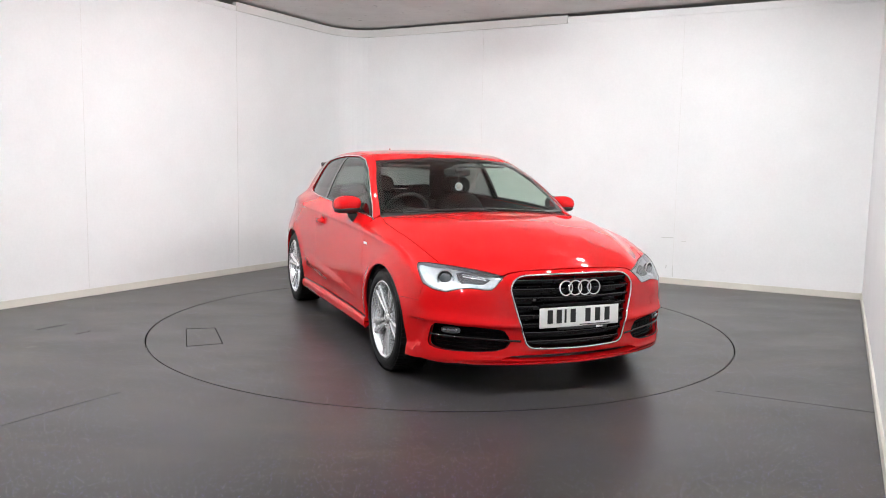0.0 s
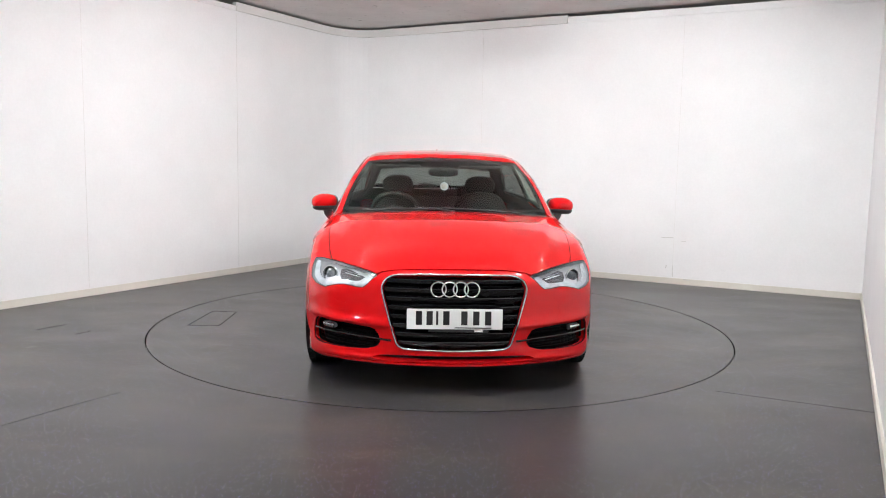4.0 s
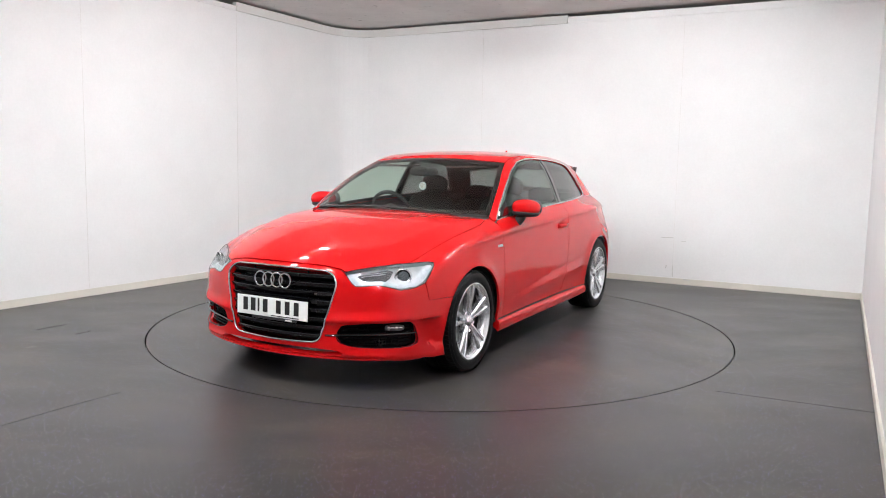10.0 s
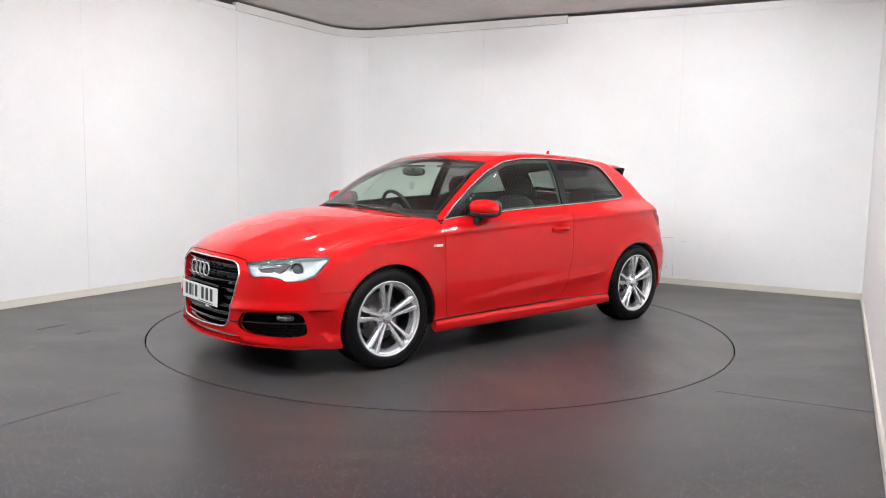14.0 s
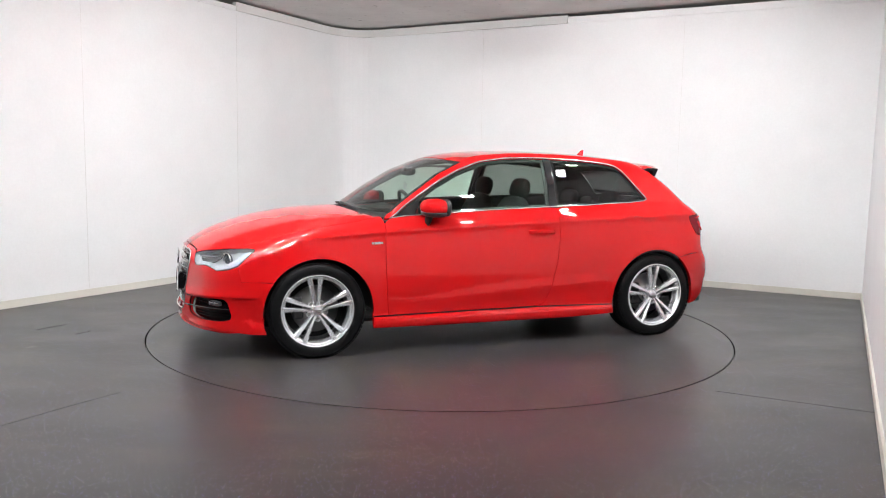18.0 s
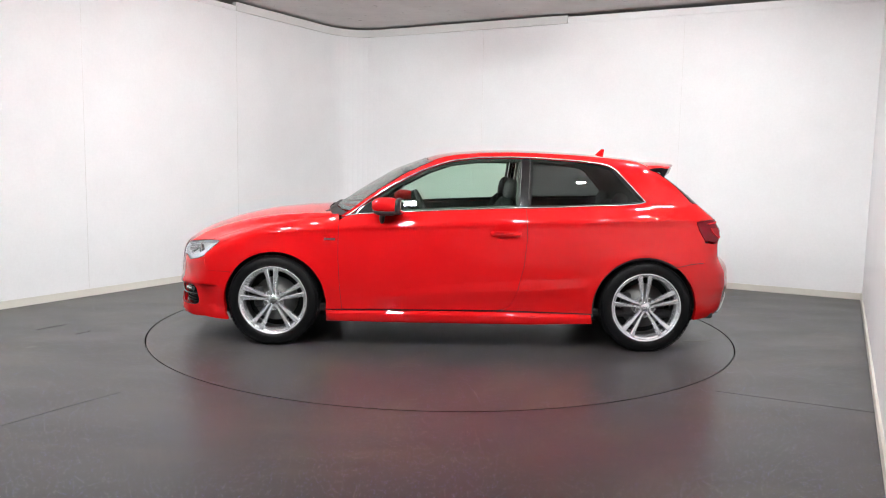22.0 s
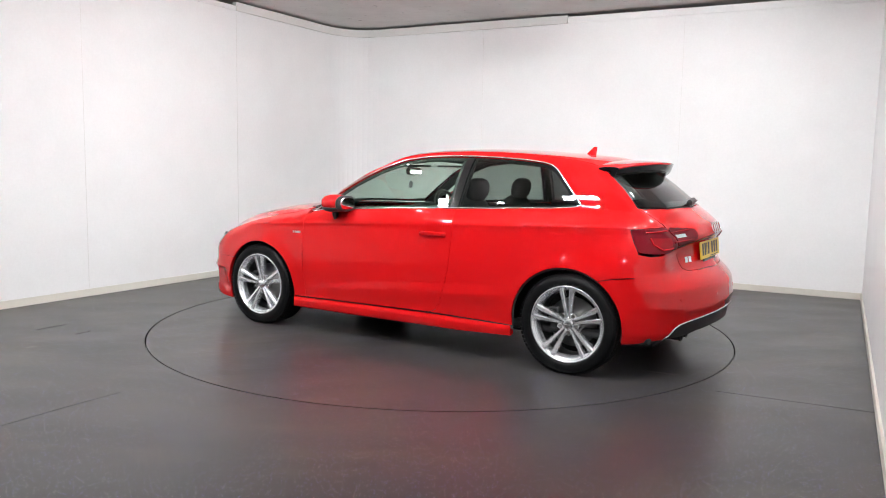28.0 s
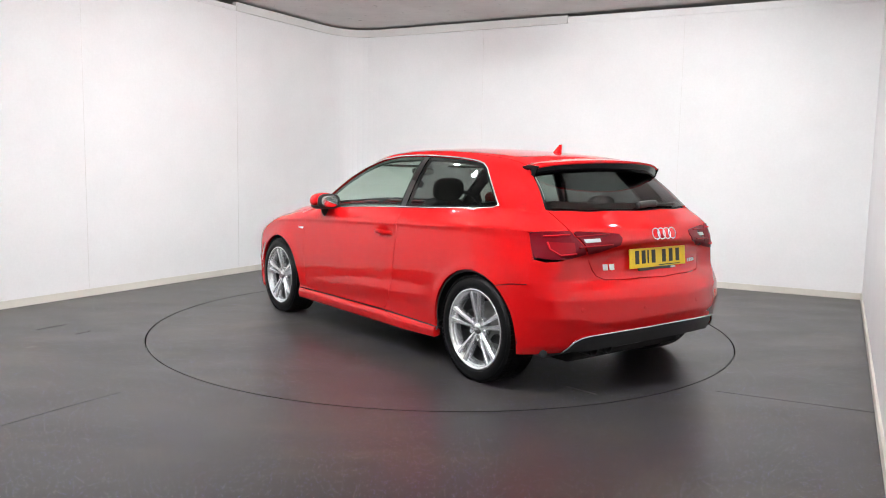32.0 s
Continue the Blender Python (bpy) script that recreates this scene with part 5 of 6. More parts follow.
def build_rear(car):
    for mirror in (False, True):
        put = lambda name, sh, m, par=car, lab="": skin_part(name, both(sh) if mirror else sh, m, par, lab)
        outer = put("tail_light", sheet("rear", LAMP_REAR_OUT_SOFT, gap=0.002, h=0.02, depth=0.02, push=0.0025), LAMP_DARK, car, "smoked red tail light on the rear wing")
        bar = on_rear([(0.735, 0.835), (0.70, 0.800), (0.62, 0.808), (0.622, 0.865), (0.69, 0.868), (0.735, 0.868)])
        put("light_block", sheet("rear", bar, gap=0.0, h=0.02, depth=0.004, push=0.005), LAMP_RED, outer)
        for line in (on_rear([(0.738, 0.868), (0.736, 0.83), (0.70, 0.798), (0.615, 0.808)]), on_rear([(0.745, 0.898), (0.695, 0.904), (0.635, 0.908)])):
            bm = bmesh.new()
            sweep(bm, [tuple(v) for v in bend(0.0, resample_open(line, 0.015), 0.0055)], 0.005, 6)
            fit("light_guide", bm, LAMP_BRIGHT, outer, mirror, "", True)
        inner = put("gate_light", sheet("rear", np.array(LAMP_REAR_IN), gap=0.002, h=0.02, depth=0.02, push=0.004), LAMP_DARK, car, "smoked red light on the tailgate")
        for dz in (0.0, 0.028):
            line = on_rear([(y, 0.838 + 0.014 * (0.6 - y) / 0.21 + dz * 2.0) for y in (0.60, 0.53, 0.46, 0.39)])
            bm = bmesh.new()
            sweep(bm, [tuple(v) for v in bend(0.0, resample_open(line, 0.015), 0.006)], 0.005, 6)
            fit("light_guide", bm, LAMP_RED, inner, mirror, "", True)
        sq = on_rear([(0.555, 0.880), (0.455, 0.884), (0.46, 0.866), (0.55, 0.862)])
        put("reverse_light", sheet("rear", sq, gap=0.0, h=0.02, depth=0.004, push=0.0065), LAMP_GREY, inner)
        # exhaust tip and side blade of the spoiler
    for y in (0.495, 0.375):
        bm = bmesh.new()
        spun(bm, [(0.031, 0.10), (0.034, 0.0), (0.0365, -0.006), (0.034, -0.012), (0.030, -0.004), (0.028, 0.09)], 28, "x")
        bmesh.ops.translate(bm, vec=(-1.900, y, 0.262), verts=bm.verts)
        part("exhaust_tip", bm, BLACK, car, "dark round exhaust tip", True)
    bm = bmesh.new()
    spun(bm, [(0.0, 0.0), (0.09, 0.0), (0.10, 0.03), (0.10, 0.45), (0.0, 0.48)], 24, "y")
    bmesh.ops.translate(bm, vec=(-1.76, -0.1, 0.31), verts=bm.verts)
    part("silencer", bm, ALLOYDARK, car, "", True)
    # bright line over the rear insert
    half = on_rear(DIFFUSER_TOP)
    line = resample_open(np.concatenate([half[::1], flip(half[:-1])]), 0.02)
    n = slope(line)
    bm = bmesh.new()
    sweep(bm, [tuple(v) for v in line + n / np.linalg.norm(n, axis=1)[:, None] * 0.002], 0.0055, 6)
    part("insert_trim", bm, SATIN, car, "satin silver line over the rear insert", True)
    plate(car, -1.940, 0.764, 6, PLATE_YELLOW, "rear_plate", "yellow rear number plate with plain dark bars")
    four_rings(car, "rear_emblem", -1.974, 0.905, 18, 0.0325, 0.0485, 0.0045)
    for y0, y1, z, name in ((0.430, 0.345, 0.722, "model_badge"), (-0.318, -0.432, 0.722, "engine_badge")):
        for k in range(2 if name == "model_badge" else 4):
            n = 2 if name == "model_badge" else 4
            a = y0 + (y1 - y0) * (k + 0.12) / n
            b = y0 + (y1 - y0) * (k + 0.88) / n
            hgt = 0.017 if n == 2 else 0.010
            p = on_rear([(a, z - hgt), (b, z - hgt), (b, z + hgt), (a, z + hgt)])
            skin_part(name, sheet("rear", p, gap=0.0, h=0.02, depth=0.003, push=0.003), CHROME, car)
    for y in (0.62, 0.24, -0.24, -0.62):
        c = on_rear([(y, 0.505)])
        n = slope(c)[0]
        n = Vector(n / np.linalg.norm(n))
        bm = bmesh.new()
        spun(bm, [(0.0, 0.002), (0.007, 0.002), (0.0095, 0.0012), (0.0115, 0.0016), (0.0122, -0.004)], 18, "z")
        bmesh.ops.transform(bm, matrix=Matrix.Translation(Vector(c[0])) @ n.to_track_quat("Z", "Y").to_matrix().to_4x4(), verts=bm.verts)
        part("parking_sensor", bm, PAINT, car, "", True)
    # rear wiper on its black boss
    bm = bmesh.new()
    p = bend(0.0, [(-1.79, 0.03, 1.045), (-1.785, -0.02, 1.052), (-1.78, -0.08, 1.058), (-1.775, -0.16, 1.060)], 0.022)
    rings = []
    sweep(bm, [tuple(v) for v in resample_open(p, 0.02)], 0.021, 10, False, 0.8)
    wiper = part("rear_wiper", bm, BLACK, car, "black rear wiper", True)
    bm = bmesh.new()
    p = bend(0.0, [(-1.775, -0.10, 1.062), (-1.765, -0.25, 1.062), (-1.74, -0.40, 1.055)], 0.014)
    sweep(bm, [tuple(v) for v in resample_open(p, 0.02)], 0.008, 6)
    part("wiper_blade", bm, BLACK, wiper, "", True)
    # roof spoiler: red top with a black underside and side blades
    top, under = [], []
    for y in np.linspace(-0.555, 0.555, 31):
        a = abs(y)
        x0, x1 = -1.36, -1.637 + 0.49 * a * a
        z0 = float(on_top([(x0, y)])[0][2]) + 0.0015
        z1 = 1.320 - 0.085 * a * a - 0.012 * (a / 0.55) ** 8
        top.append([(x0 + (x1 - x0) * t, y, z0 + (z1 - z0) * t + 0.012 * math.sin(math.pi * t) * 0.5) for t in (0, 0.2, 0.4, 0.6, 0.8, 1.0)] + [(x1 - 0.004, y, z1 - 0.006), (x1 + 0.004, y, z1 - 0.014)])
        under.append([(x1 + 0.006, y, z1 - 0.013), (x1 + 0.010, y, z1 - 0.036), (x1 + 0.020, y, z1 - 0.060), (x1 + 0.045, y, z1 - 0.068), (min(x1 + 0.12, -1.44), y, 1.262), (-1.37, y * 0.98, 1.25)])
    for name, rows, m, lab in (("spoiler", top, PAINT, "red roof spoiler"), ("spoiler_underside", under, GRILLE_BLACK, "gloss black spoiler underside")):
        bm = bmesh.new()
        vs = [[bm.verts.new(v) for v in r] for r in rows]
        for r, q in zip(vs, vs[1:]):
            for i in range(len(r) - 1):
                bm.faces.new((r[i], r[i + 1], q[i + 1], q[i]))
        bmesh.ops.recalc_face_normals(bm, faces=bm.faces)
        if name == "spoiler":
            for f in bm.faces:
                if f.normal.z < 0 and f.calc_center_median().x > -1.6:
                    bmesh.ops.reverse_faces(bm, faces=bm.faces[:])
                    break
        part(name, bm, m, car, lab, True)
    for s in (1, -1):
        e = top[-1] if s > 0 else top[0]
        u = under[-1] if s > 0 else under[0]
        bm = bmesh.new()
        loop = e[:7] + u[1:]
        a = [bm.verts.new((x, y, z)) for x, y, z in loop]
        b = [bm.verts.new((x, y + 0.012 * s, z)) for x, y, z in loop]
        bm.faces.new(a)
        bm.faces.new(b[::-1])
        for i in range(len(a)):
            bm.faces.new((a[i], b[i], b[(i + 1) % len(a)], a[(i + 1) % len(a)]))
        bmesh.ops.recalc_face_normals(bm, faces=bm.faces)
        part("spoiler_blade", bm, GRILLE_BLACK, car)
    bm = bmesh.new()
    box(bm, (-1.535, 0, 1.285), (0.02, 0.22, 0.012), 0.004)
    part("brake_light", bm, LAMP_DARK, car, "slim high-level brake light")
    # aerial fin
    bm = bmesh.new()
    rows = []
    for t in np.linspace(0, 1, 9):
        x0, x1 = -1.045 - 0.066 * t, -1.130 - 0.006 * t
        w = 0.022 * (1 - t) ** 1.3 + 0.003
        z = 1.362 + 0.064 * t
        ring = []
        for k in range(12):
            a = math.tau * k / 12
            ring.append(bm.verts.new(((x0 + x1) / 2 + (x0 - x1) / 2 * math.cos(a), w * math.sin(a), z)))
        rows.append(ring)
    for r, q in zip(rows, rows[1:]):
        for k in range(12):
            bm.faces.new((r[k], r[(k + 1) % 12], q[(k + 1) % 12], q[k]))
    bm.faces.new(rows[-1])
    bmesh.ops.recalc_face_normals(bm, faces=bm.faces)
    part("aerial", bm, PAINT, car, "red shark-fin roof aerial", True)


def egg(bm, c, r, power=2.4, m=None, u=28, v=18):
    """Adds a rounded block (superellipsoid)."""
    made = bmesh.ops.create_uvsphere(bm, u_segments=u, v_segments=v, radius=1.0)["verts"]
    for w in made:
        n = sum(abs(t) ** power for t in w.co) ** (1 / power)
        w.co = Vector((w.co.x / n * r[0], w.co.y / n * r[1], w.co.z / n * r[2]))
    if m is not None:
        bmesh.ops.transform(bm, matrix=m, verts=made)
    bmesh.ops.translate(bm, vec=c, verts=made)
    return made


def build_sides(car):
    for mirror in (False, True):
        put = lambda name, sh, m, par=car, lab="": skin_part(name, both(sh) if mirror else sh, m, par, lab)
        side = 1 if not mirror else -1
        door = [o for o in car.children if o.name.startswith("door") and not o.name.startswith("door_")][1 if mirror else 0]
        # handle
        bm = bmesh.new()
        p = on_side([(-0.215, 0.812), (-0.235, 0.815), (-0.28, 0.817), (-0.34, 0.817), (-0.39, 0.815), (-0.418, 0.812)])
        off = np.array([0.010, 0.024, 0.036, 0.036, 0.024, 0.010])
        base = np.array([0.853] * 6)
        sweep(bm, [(v[0], b + o, v[2]) for v, o, b in zip(p, off, base)], 0.0160, 10, False, 0.62)
        fit("door_handle", bm, PAINT, door, mirror, "red bow door handle", True)
        # mirror: red cap, black lower shell, stalk and glass
        bm = bmesh.new()
        egg(bm, (0.513, 0.886, 0.996), (0.098, 0.094, 0.056), 2.5, Matrix.Rotation(radians(-8), 4, "Z"))
        for v in bm.verts:
            if v.co.z < 0.958:
                v.co.z = 0.958 + (v.co.z - 0.958) * 0.15
            v.co.z -= 0.10 * max(0, v.co.y - 0.90)
        cap = fit("wing_mirror", bm, PAINT, car, mirror, "red door mirror with black lower shell", True)
        bm = bmesh.new()
        egg(bm, (0.510, 0.884, 0.966), (0.094, 0.091, 0.040), 2.5, Matrix.Rotation(radians(-8), 4, "Z"))
        for v in bm.verts:
            v.co.z = min(v.co.z, 0.966)
            v.co.z -= 0.10 * max(0, v.co.y - 0.90)
        fit("mirror_shell", bm, BLACK, cap, mirror, "", True)
        bm = bmesh.new()
        sweep(bm, [(0.545, 0.800, 0.885), (0.545, 0.835, 0.890), (0.542, 0.855, 0.915), (0.535, 0.868, 0.950)], 0.034, 10, False, 0.55)
        fit("mirror_stalk", bm, BLACK, cap, mirror, "", True)
        bm = bmesh.new()
        egg(bm, (0.402, 0.882, 0.990), (0.004, 0.070, 0.043), 2.8, Matrix.Rotation(radians(-8), 4, "Z"))
        fit("mirror_glass", bm, MIRROR, cap, mirror, "", True)
        bm = bmesh.new()
        egg(bm, (0.424, 0.882, 0.988), (0.024, 0.090, 0.058), 2.8, Matrix.Rotation(radians(-8), 4, "Z"))
        fit("mirror_bezel", bm, BLACK, cap, mirror, "", True)
        # black corner of the door glass behind the mirror
        tri = on_side([(0.77, 0.925), (0.60, 0.942), (0.575, 1.045), (0.66, 1.000)])
        put("mirror_corner", sheet("side", tri, gap=0.002, h=0.03, depth=0.01, push=-0.003), GLOSSBLACK, door)
        # wing badge
        for x0, x1 in ((0.943, 0.930), (0.925, 0.866)):
            p = on_side([(x0, 0.747), (x1, 0.747), (x1, 0.762), (x0, 0.762)])
            put("wing_badge", sheet("roll", p, gap=0.0, h=0.02, depth=0.003, push=0.003), CHROME)
        # wheel arch liners
        for cx, cz, r in ARCH:
            bm = bmesh.new()
            rows = []
            for k in range(25):
                a = radians(-2 + 184 * k / 24)
                rows.append([bm.verts.new((cx + (r + d) * math.cos(a), y, cz + (r + d) * math.sin(a))) for y, d in ((0.852, 0.008), (0.80, 0.02), (0.62, 0.02), (0.56, -0.05), (0.55, -0.33))])
            for q, w in zip(rows, rows[1:]):
                for i in range(4):
                    bm.faces.new((q[i], q[i + 1], w[i + 1], w[i]))
            fit("arch_liner", bm, DARK, car, mirror, "", True)
        # inner door lining and glass frame
        lining = on_side(DOOR_FRONT + [(0.4, 0.268), (0.0, 0.272)] + DOOR_REAR + WIN_LOW[3::-1])
        put("door_lining", sheet("side", lining, gap=-0.012, h=0.08, depth=0.0, push=-0.055), TRIMDARK, door)
        frame_in = WIN_LOW[:4] + [(-0.405, 0.989), (-0.434, 1.338)] + WIN_TOP[8:]
        outer = on_side(frame_in)
        q = shrink(resample(np.array(frame_in), 0.03), 0.022)
        put("glass_seal", sheet("side", outer, (on_side(q),), gap=0.0, h=0.05, depth=0.01, push=-0.012), BLACK, door)
        frame_q = [(-0.470, 0.992), (-0.72, 1.000), (-1.12, 1.017), (-1.27, 1.030)] + WIN_TOP[:7] + [(-0.495, 1.339)]
        q = shrink(resample(np.array(frame_q), 0.03), 0.020)
        put("quarter_seal", sheet("side", on_side(frame_q), (on_side(q),), gap=0.0, h=0.05, depth=0.01, push=-0.012), BLACK)


def build_screen(car):
    """Black bands round the screens, scuttle and front wipers."""
    for chart, half in (("top", np.concatenate([on_top([(0.965, 0.0), (0.94, 0.3), (0.87, 0.55)]), on_top(SCREEN_SIDE), on_top([(0.250, 0.40), (0.275, 0.0)])])),
                        ("rear", np.concatenate([on_rear([(0.0, 1.30), (0.3, 1.295), (0.50, 1.285)]), on_rear([(0.545, 1.27), (0.62, 1.15), (0.672, 1.045), (0.655, 1.035)]), on_rear([(0.4, 1.031), (0.0, 1.031)])]))):
        loop = np.concatenate([half, flip(half[1:-1])])
        ch = Chart(chart)
        hole = ch.lift(shrink(ch.flat(snap(resample(loop, 0.03))), 0.036 if chart == "top" else 0.038))
        skin_part("screen_band", sheet(chart, loop, (hole,), gap=0.001, h=0.04, depth=0.0, push=-0.004), GLOSSBLACK, car)
    half = np.concatenate([on_top([(1.015, 0.0), (0.99, 0.35), (0.935, 0.62), (0.89, 0.745), (0.80, 0.73), (0.87, 0.56), (0.94, 0.3), (0.965, 0.0)])])
    skin_part("scuttle", sheet("top", np.concatenate([half, flip(half[1:-1])]), gap=-0.004, h=0.05, depth=0.0, push=-0.012), BLACK, car, "black plastic scuttle panel")
    for a, b, c in (((0.955, 0.60), (0.940, 0.46), (0.958, -0.02)), ((0.985, 0.05), (0.962, -0.08), (0.872, -0.58))):
        p = on_top([a, b, c])
        p[:, 2] += (-0.004, 0.010, 0.010)
        bm = bmesh.new()
        sweep(bm, [tuple(v) for v in resample_open(p, 0.04)], 0.008, 6)
        wiper = part("front_wiper", bm, BLACK, car, "black front wiper arm", True)
        q = bend(0.0, [tuple(v) for v in resample_open(on_top([b, ((b[0] + c[0]) / 2 + 0.01, (b[1] + c[1]) / 2), c]), 0.04)], 0.008)
        bm = bmesh.new()
        sweep(bm, [tuple(v) for v in q], 0.005, 6)
        part("wiper_blade", bm, BLACK, wiper, "", True)
        bm = bmesh.new()
        egg(bm, (a[0], a[1], float(p[0][2]) - 0.004), (0.026, 0.022, 0.014), 2.2, None, 14, 8)
        part("wiper_pivot", bm, BLACK, wiper, "", True)


def seat(car, y):
    s = new("front_seat")
    s.parent = car
    tagged(s, "black cloth front seat")
    bm = bmesh.new()
    egg(bm, (0.10, y, 0.46), (0.27, 0.25, 0.10), 3.2, Matrix.Rotation(radians(-8), 4, "Y"))
    part("cushion", bm, CLOTH, s, "", True)
    bm = bmesh.new()
    egg(bm, (-0.27, y, 0.76), (0.085, 0.24, 0.30), 3.0, Matrix.Rotation(radians(-16), 4, "Y"))
    part("backrest", bm, CLOTH, s, "", True)
    bm = bmesh.new()
    egg(bm, (-0.375, y, 1.105), (0.05, 0.13, 0.085), 2.6, Matrix.Rotation(radians(-12), 4, "Y"))
    part("headrest", bm, CLOTH, s, "", True)
    for d in (-0.05, 0.05):
        bm = bmesh.new()
        sweep(bm, [(-0.345, y + d, 0.99), (-0.37, y + d, 1.06)], 0.007, 8)
        part("headrest_post", bm, STEEL, s, "", True)


def build_inside(car):
    # head lining and floor
    roof = np.concatenate([on_top([(0.262, 0.0), (0.237, 0.40)]), on_top([(x - 0.01, y + 0.02) for x, y in ROOF_SIDE]), on_top([(-1.425, 0.3), (-1.44, 0.0)])])
    skin_part("headlining", sheet("top", np.concatenate([roof, flip(roof[1:-1])]), h=0.08, gap=0.0, depth=0.0, push=-0.035), TRIMDARK, car)
    bm = bmesh.new()
    box(bm, (-0.35, 0, 0.26), (2.9, 1.56, 0.06), 0.02)
    part("cabin_floor", bm, TRIMDARK, car)
    bm = bmesh.new()
    # fascia: a curved beam across the cabin
    rows = []
    for y in np.linspace(-0.70, 0.70, 15):
        b = 0.20 * y * y
        hump = 0.035 * math.exp(-((y + 0.36) / 0.17) ** 2)
        rows.append([bm.verts.new(v) for v in ((0.86 - b, y, 0.905), (0.70 - b * 0.8, y, 0.925), (0.55 - b * 0.5, y, 0.930 + hump), (0.47 - b * 0.3, y, 0.915 + hump), (0.44 - b * 0.2, y, 0.86), (0.47, y, 0.72), (0.52, y, 0.55), (0.80, y, 0.45))])
    for r, q in zip(rows, rows[1:]):
        for i in range(7):
            bm.faces.new((r[i], r[i + 1], q[i + 1], q[i]))
    bmesh.ops.recalc_face_normals(bm, faces=bm.faces)
    dash = part("dashboard", bm, TRIMDARK, car, "black dashboard", True)
    for y in (-0.10, 0.10, 0.60, -0.62):
        bm = bmesh.new()
        spun(bm, [(0.0, 0.0), (0.036, 0.0), (0.040, 0.008), (0.046, 0.006), (0.047, -0.02)], 24, "x")
        bmesh.ops.translate(bm, vec=(0.448, y, 0.845), verts=bm.verts)
        part("air_vent", bm, SATIN, dash, "", True)
    # steering wheel on the car's right
    m = Matrix.Translation((0.30, -0.36, 0.895)) @ Matrix.Rotation(radians(-66), 4, "Y")
    bm = bmesh.new()
    ring_of(bm, (0, 0, 0), 0.178, 0.0155, m, 48, 10)
    wheel = part("steering_wheel", bm, LEATHER, car, "black leather steering wheel", True)
    bm = bmesh.new()
    egg(bm, (0, 0, 0), (0.075, 0.070, 0.028), 2.4, None, 20, 12)
    bmesh.ops.transform(bm, matrix=m, verts=bm.verts)
    part("wheel_boss", bm, TRIMDARK, wheel, "", True)
    for a in (0, 180, 270):
        bm = bmesh.new()
        sweep(bm, [m @ Vector((0.05 * math.sin(radians(a)), 0.05 * math.cos(radians(a)), 0.0)), m @ Vector((0.17 * math.sin(radians(a)), 0.17 * math.cos(radians(a)), 0.0))], 0.016, 8)
        part("wheel_spoke", bm, SATIN, wheel, "", True)
    seat(car, 0.355)
    seat(car, -0.355)
    # rear bench
    bm = bmesh.new()
    egg(bm, (-0.82, 0, 0.45), (0.26, 0.60, 0.10), 3.5)
    bench = part("rear_bench", bm, CLOTH, car, "black cloth rear bench", True)
    bm = bmesh.new()
    egg(bm, (-1.12, 0, 0.72), (0.075, 0.60, 0.27), 3.5, Matrix.Rotation(radians(-18), 4, "Y"))
    part("bench_back", bm, CLOTH, bench, "", True)
    for y in (0.33, -0.33, 0.0):
        bm = bmesh.new()
        egg(bm, (-1.20, y, 1.015 if y else 0.985), (0.045, 0.125 if y else 0.10, 0.075 if y else 0.05), 2.8, Matrix.Rotation(radians(-12), 4, "Y"))
        part("rear_headrest", bm, CLOTH, bench, "", True)
    bm = bmesh.new()
    box(bm, (-1.45, 0, 0.925), (0.44, 1.08, 0.025), 0.008)
    part("parcel_shelf", bm, TRIMDARK, car)
    bm = bmesh.new()
    box(bm, (-1.50, 0, 0.55), (0.42, 1.00, 0.5), 0.03)
    part("boot_lining", bm, TRIMDARK, car)
    # screen mirror, sensor block and the hanging charm
    bm = bmesh.new()
    egg(bm, (0.43, 0.0, 1.225), (0.022, 0.115, 0.034), 3.0, Matrix.Rotation(radians(6), 4, "Z"))
    inner = part("rear_view_mirror", bm, TRIMDARK, car, "black rear-view mirror", True)
    bm = bmesh.new()
    box(bm, (0.440, 0, 1.240), (0.06, 0.06, 0.024), 0.008)
    part("mirror_foot", bm, TRIMDARK, inner)
    bm = bmesh.new()
    egg(bm, (0.409, 0.0, 1.225), (0.002, 0.104, 0.028), 3.0, Matrix.Rotation(radians(6), 4, "Z"))
    part("mirror_face", bm, MIRROR, inner, "", True)
    bm = bmesh.new()
    ring_of(bm, (0, 0, 0), 0.026, 0.0055, Matrix.Translation((0.452, 0.008, 1.118)) @ Matrix.Rotation(radians(90), 4, "Y"), 32, 8)
    charm = part("hanging_charm", bm, LAMP_WHITE, car, "round white charm on a cord", True)
    bm = bmesh.new()
    egg(bm, (0.452, 0.008, 1.118), (0.006, 0.023, 0.023), 2.0, None, 20, 12)
    part("charm_face", bm, CHARM, charm, "", True)
    bm = bmesh.new()
    sweep(bm, [(0.452, 0.008, 1.147), (0.447, 0.006, 1.19), (0.440, 0.004, 1.225)], 0.0014, 6)
    part("charm_cord", bm, LAMP_WHITE, charm)
    for y in (0.30, -0.34):
        bm = bmesh.new()
        box(bm, (0.24, y, 1.268), (0.14, 0.34, 0.016), 0.006, None)
        part("sun_visor", bm, TRIMDARK, car)


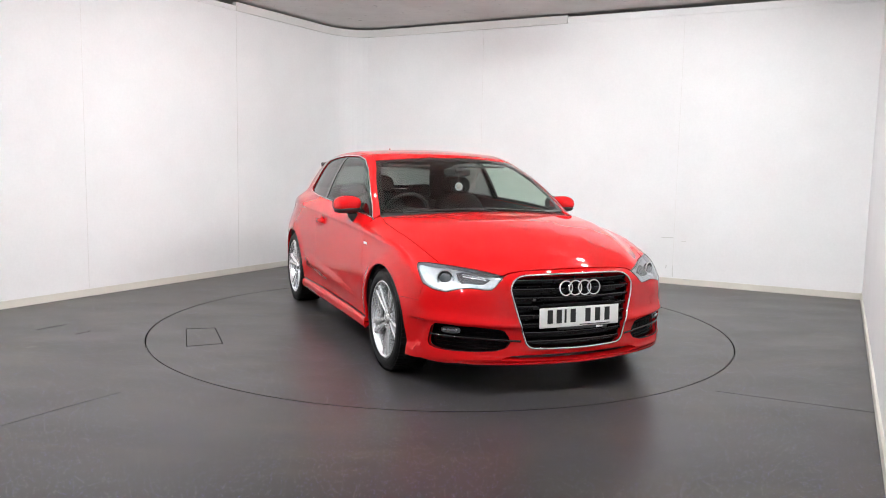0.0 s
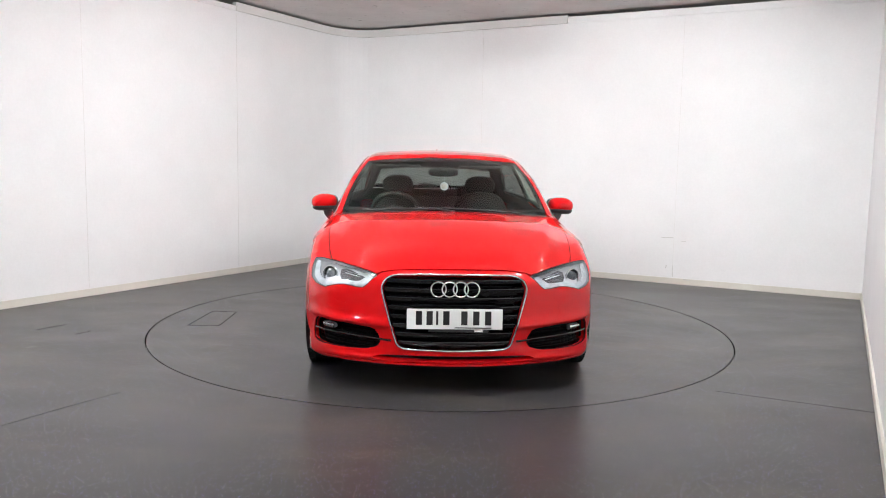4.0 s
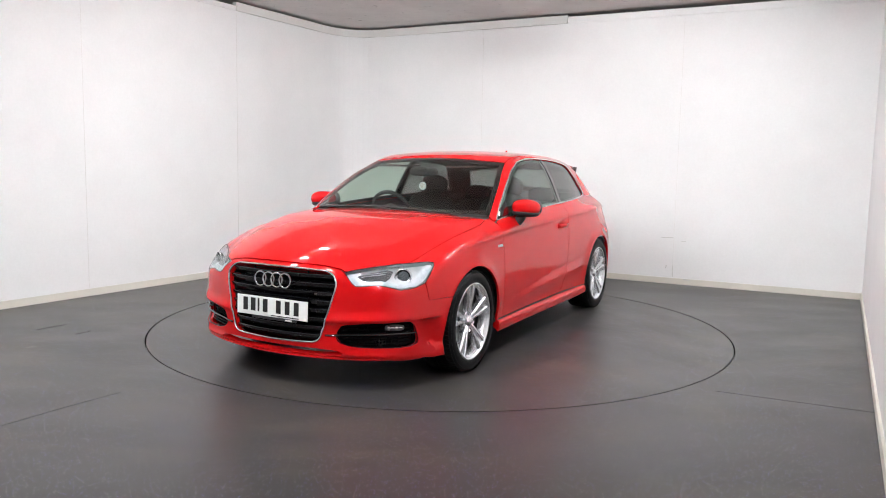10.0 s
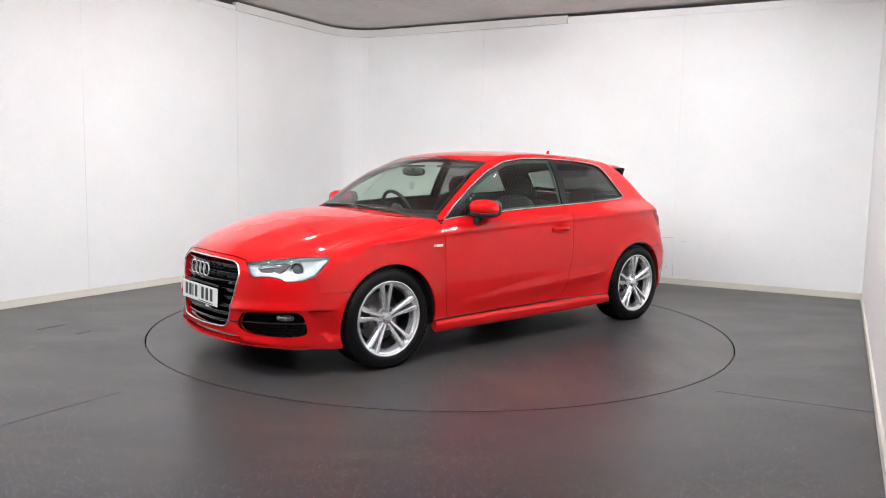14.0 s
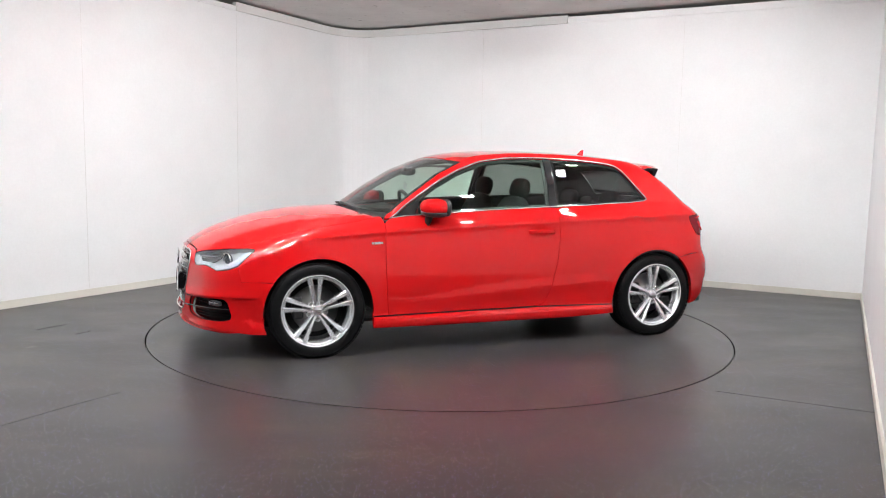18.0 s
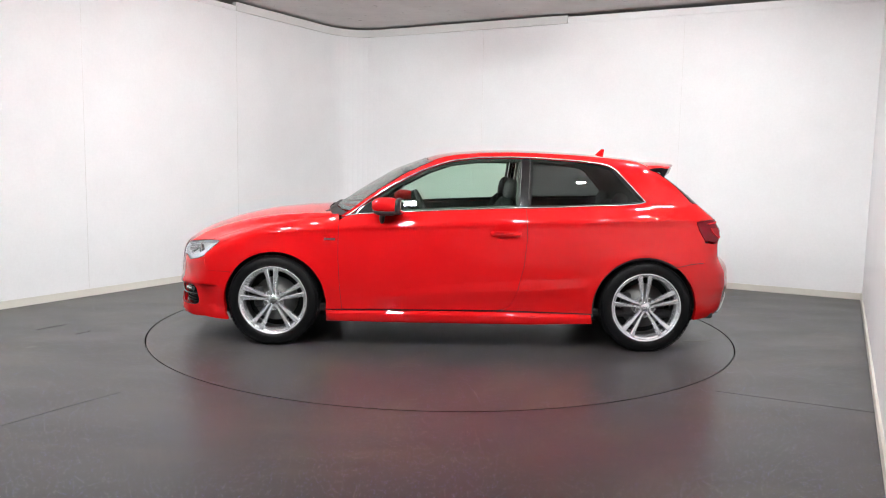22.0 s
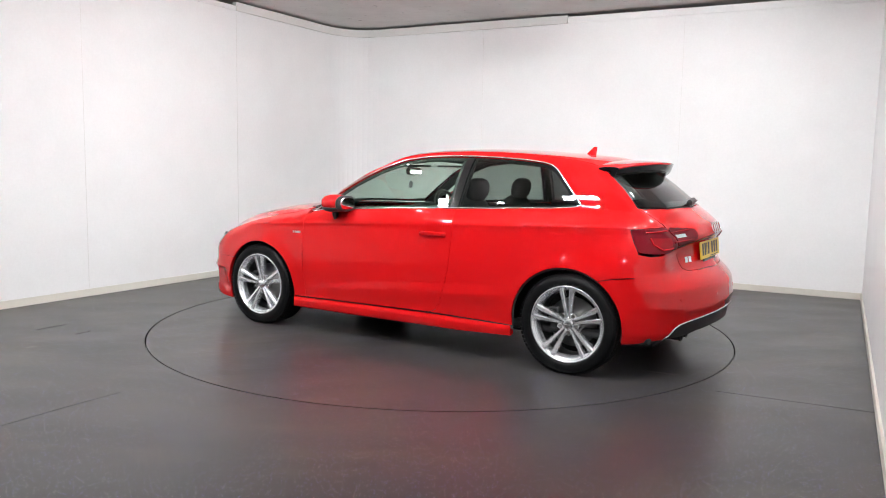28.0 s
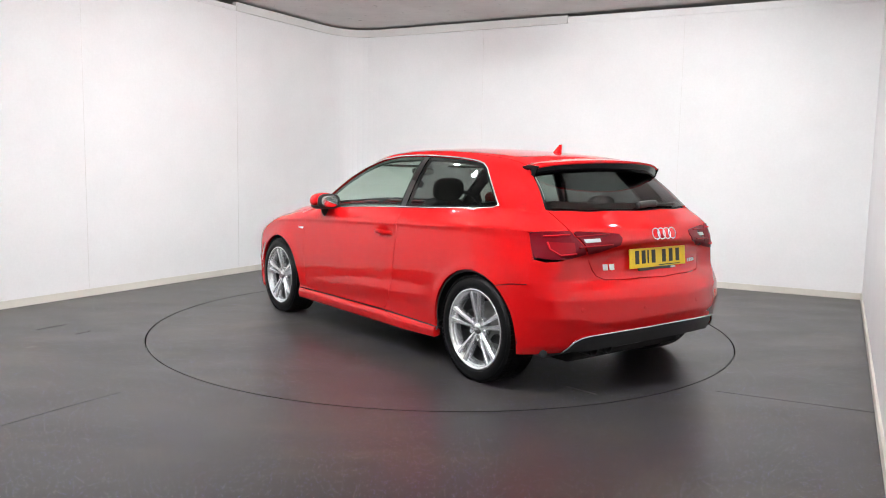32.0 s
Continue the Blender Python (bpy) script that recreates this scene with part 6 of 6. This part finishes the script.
LAMP_LENS = mat("projector_glass", (0.10, 0.11, 0.12), 0.04, 0.2, coat=1.0)
MIRROR = mat("mirror_glass", (0.85, 0.87, 0.87), 0.02, 1.0, 0.01)
LEATHER = mat("black_leather", (0.02, 0.02, 0.02), 0.38, bump=0.3, fine=260)
CHARM = mat("charm_enamel", (0.55, 0.50, 0.48), 0.3, vary=0.3, scale=60)
JOINT = mat("floor_joint", (0.016, 0.015, 0.014), 0.6)
SCUFF = mat("pale_scuff", (0.30, 0.29, 0.28), 0.6, vary=0.3, scale=20)


def build_car():
    car = new("car")
    tagged(car, "bright red three-door hatchback with silver alloy wheels on the turntable", "car")
    build_body(car)
    wheel = build_wheel()
    wheel.parent = car
    wheel.matrix_basis = pose(1.3, 0.772, 0.3155, 0, 4, 0)
    spots = ((-1.303, 0.760, 0, 3), (1.3, -0.772, 180, 40), (-1.303, -0.760, 180, 5))
    for x, y, turn, roll in spots:
        copy_thing(wheel, pose(x, y, 0.3155, 0, roll, turn))
    build_front(car)
    build_rear(car)
    build_sides(car)
    build_screen(car)
    build_inside(car)
    bm = bmesh.new()
    box(bm, (0, 0, 0.20), (3.5, 1.06, 0.10), 0.04)
    part("underbody", bm, DARK, car)
    return car


CAR = build_car()


# ---- marks in the floor ----
def flat_line(name, pts, width, material, parent, closed=False, z=0.0, label=""):
    """A thin raised or dark line laid 1 mm proud of the floor."""
    bm = bmesh.new()
    n = len(pts)
    for i in range(n if closed else n - 1):
        a, b = Vector(pts[i]), Vector(pts[(i + 1) % n])
        d = (b - a).normalized()
        box(bm, (0, 0, 0), ((b - a).length, width, 0.002), 0.0, Matrix.Translation(((a.x + b.x) / 2, (a.y + b.y) / 2, z + 0.0004)) @ Matrix.Rotation(math.atan2(d.y, d.x), 4, "Z"))
    return part(name, bm, material, parent, label)


flat_line("hatch_joint", [(-1.94, -0.385), (-1.75, -0.937), (-1.53, -0.836), (-1.735, -0.335)], 0.007, GAPDARK, TABLE, True)
flat_line("scuff", [(-0.295, 1.870), (-0.404, 2.048)], 0.012, SCUFF, TABLE)
SOFTMARK = mat("grey_wall_scuff", (0.62, 0.61, 0.59), 0.7, vary=0.2, scale=30)
BACK = bpy.data.objects["wall_back"]
WALL_A, WALL_U = Vector((1.378, 2.919, 0)), Vector((0.8993, -0.4375, 0))
for u0, z0, u1, z1, w in ((1.20, 0.520, 1.33, 0.524, 0.006), (1.42, 0.486, 1.465, 0.492, 0.005), (1.334, 0.215, 1.340, 0.09, 0.006), (1.26, 0.175, 1.27, 0.215, 0.008), (1.46, 0.064, 1.52, 0.060, 0.010)):
    a, b = WALL_A + WALL_U * u0 + Vector((0, 0, z0)), WALL_A + WALL_U * u1 + Vector((0, 0, z1))
    bm = bmesh.new()
    turn = Matrix.Rotation(math.atan2(WALL_U.y, WALL_U.x), 4, "Z") @ Matrix.Rotation(-math.atan2(z1 - z0, u1 - u0), 4, "Y")
    box(bm, (0, 0, 0), ((b - a).length, 0.003, w), 0.0, Matrix.Translation((a + b) / 2) @ turn)
    part("scuff", bm, SOFTMARK, BACK)
FLOOR = bpy.data.objects["floor"]
flat_line("hatch_slot", [(-3.01, -0.506), (-2.895, -0.313)], 0.008, GAPDARK, FLOOR)
flat_line("hatch_slot", [(-2.667, -0.631), (-2.603, -0.511)], 0.008, GAPDARK, FLOOR)
flat_line("scuff", [(-2.789, -1.072), (-2.753, -1.005)], 0.012, SCUFF, FLOOR)
flat_line("sheet_joint", [(-2.089, -2.574), (-1.918, -2.265), (-1.75, -2.0)], 0.0012, JOINT, FLOOR)
flat_line("sheet_joint", [(1.60, -1.78), (2.40, -2.16)], 0.0012, JOINT, FLOOR)


def motions():
    """The disc turns steadily and carries the car with it."""
    rows_table, rows_car = [], []
    for k in range(65):
        t = k * 0.5
        turn = -5.1826 * t
        rows_table.append((t, pose(0, 0, 0, 0, 0, turn)))
        rows_car.append((t, pose(0, 0, 0, 0, 0, turn) @ pose(-0.0652, 0.1205, 0.0, 0, 0, -66.73)))
    walk(TABLE, rows_table)
    walk(CAR, rows_car)


motions()
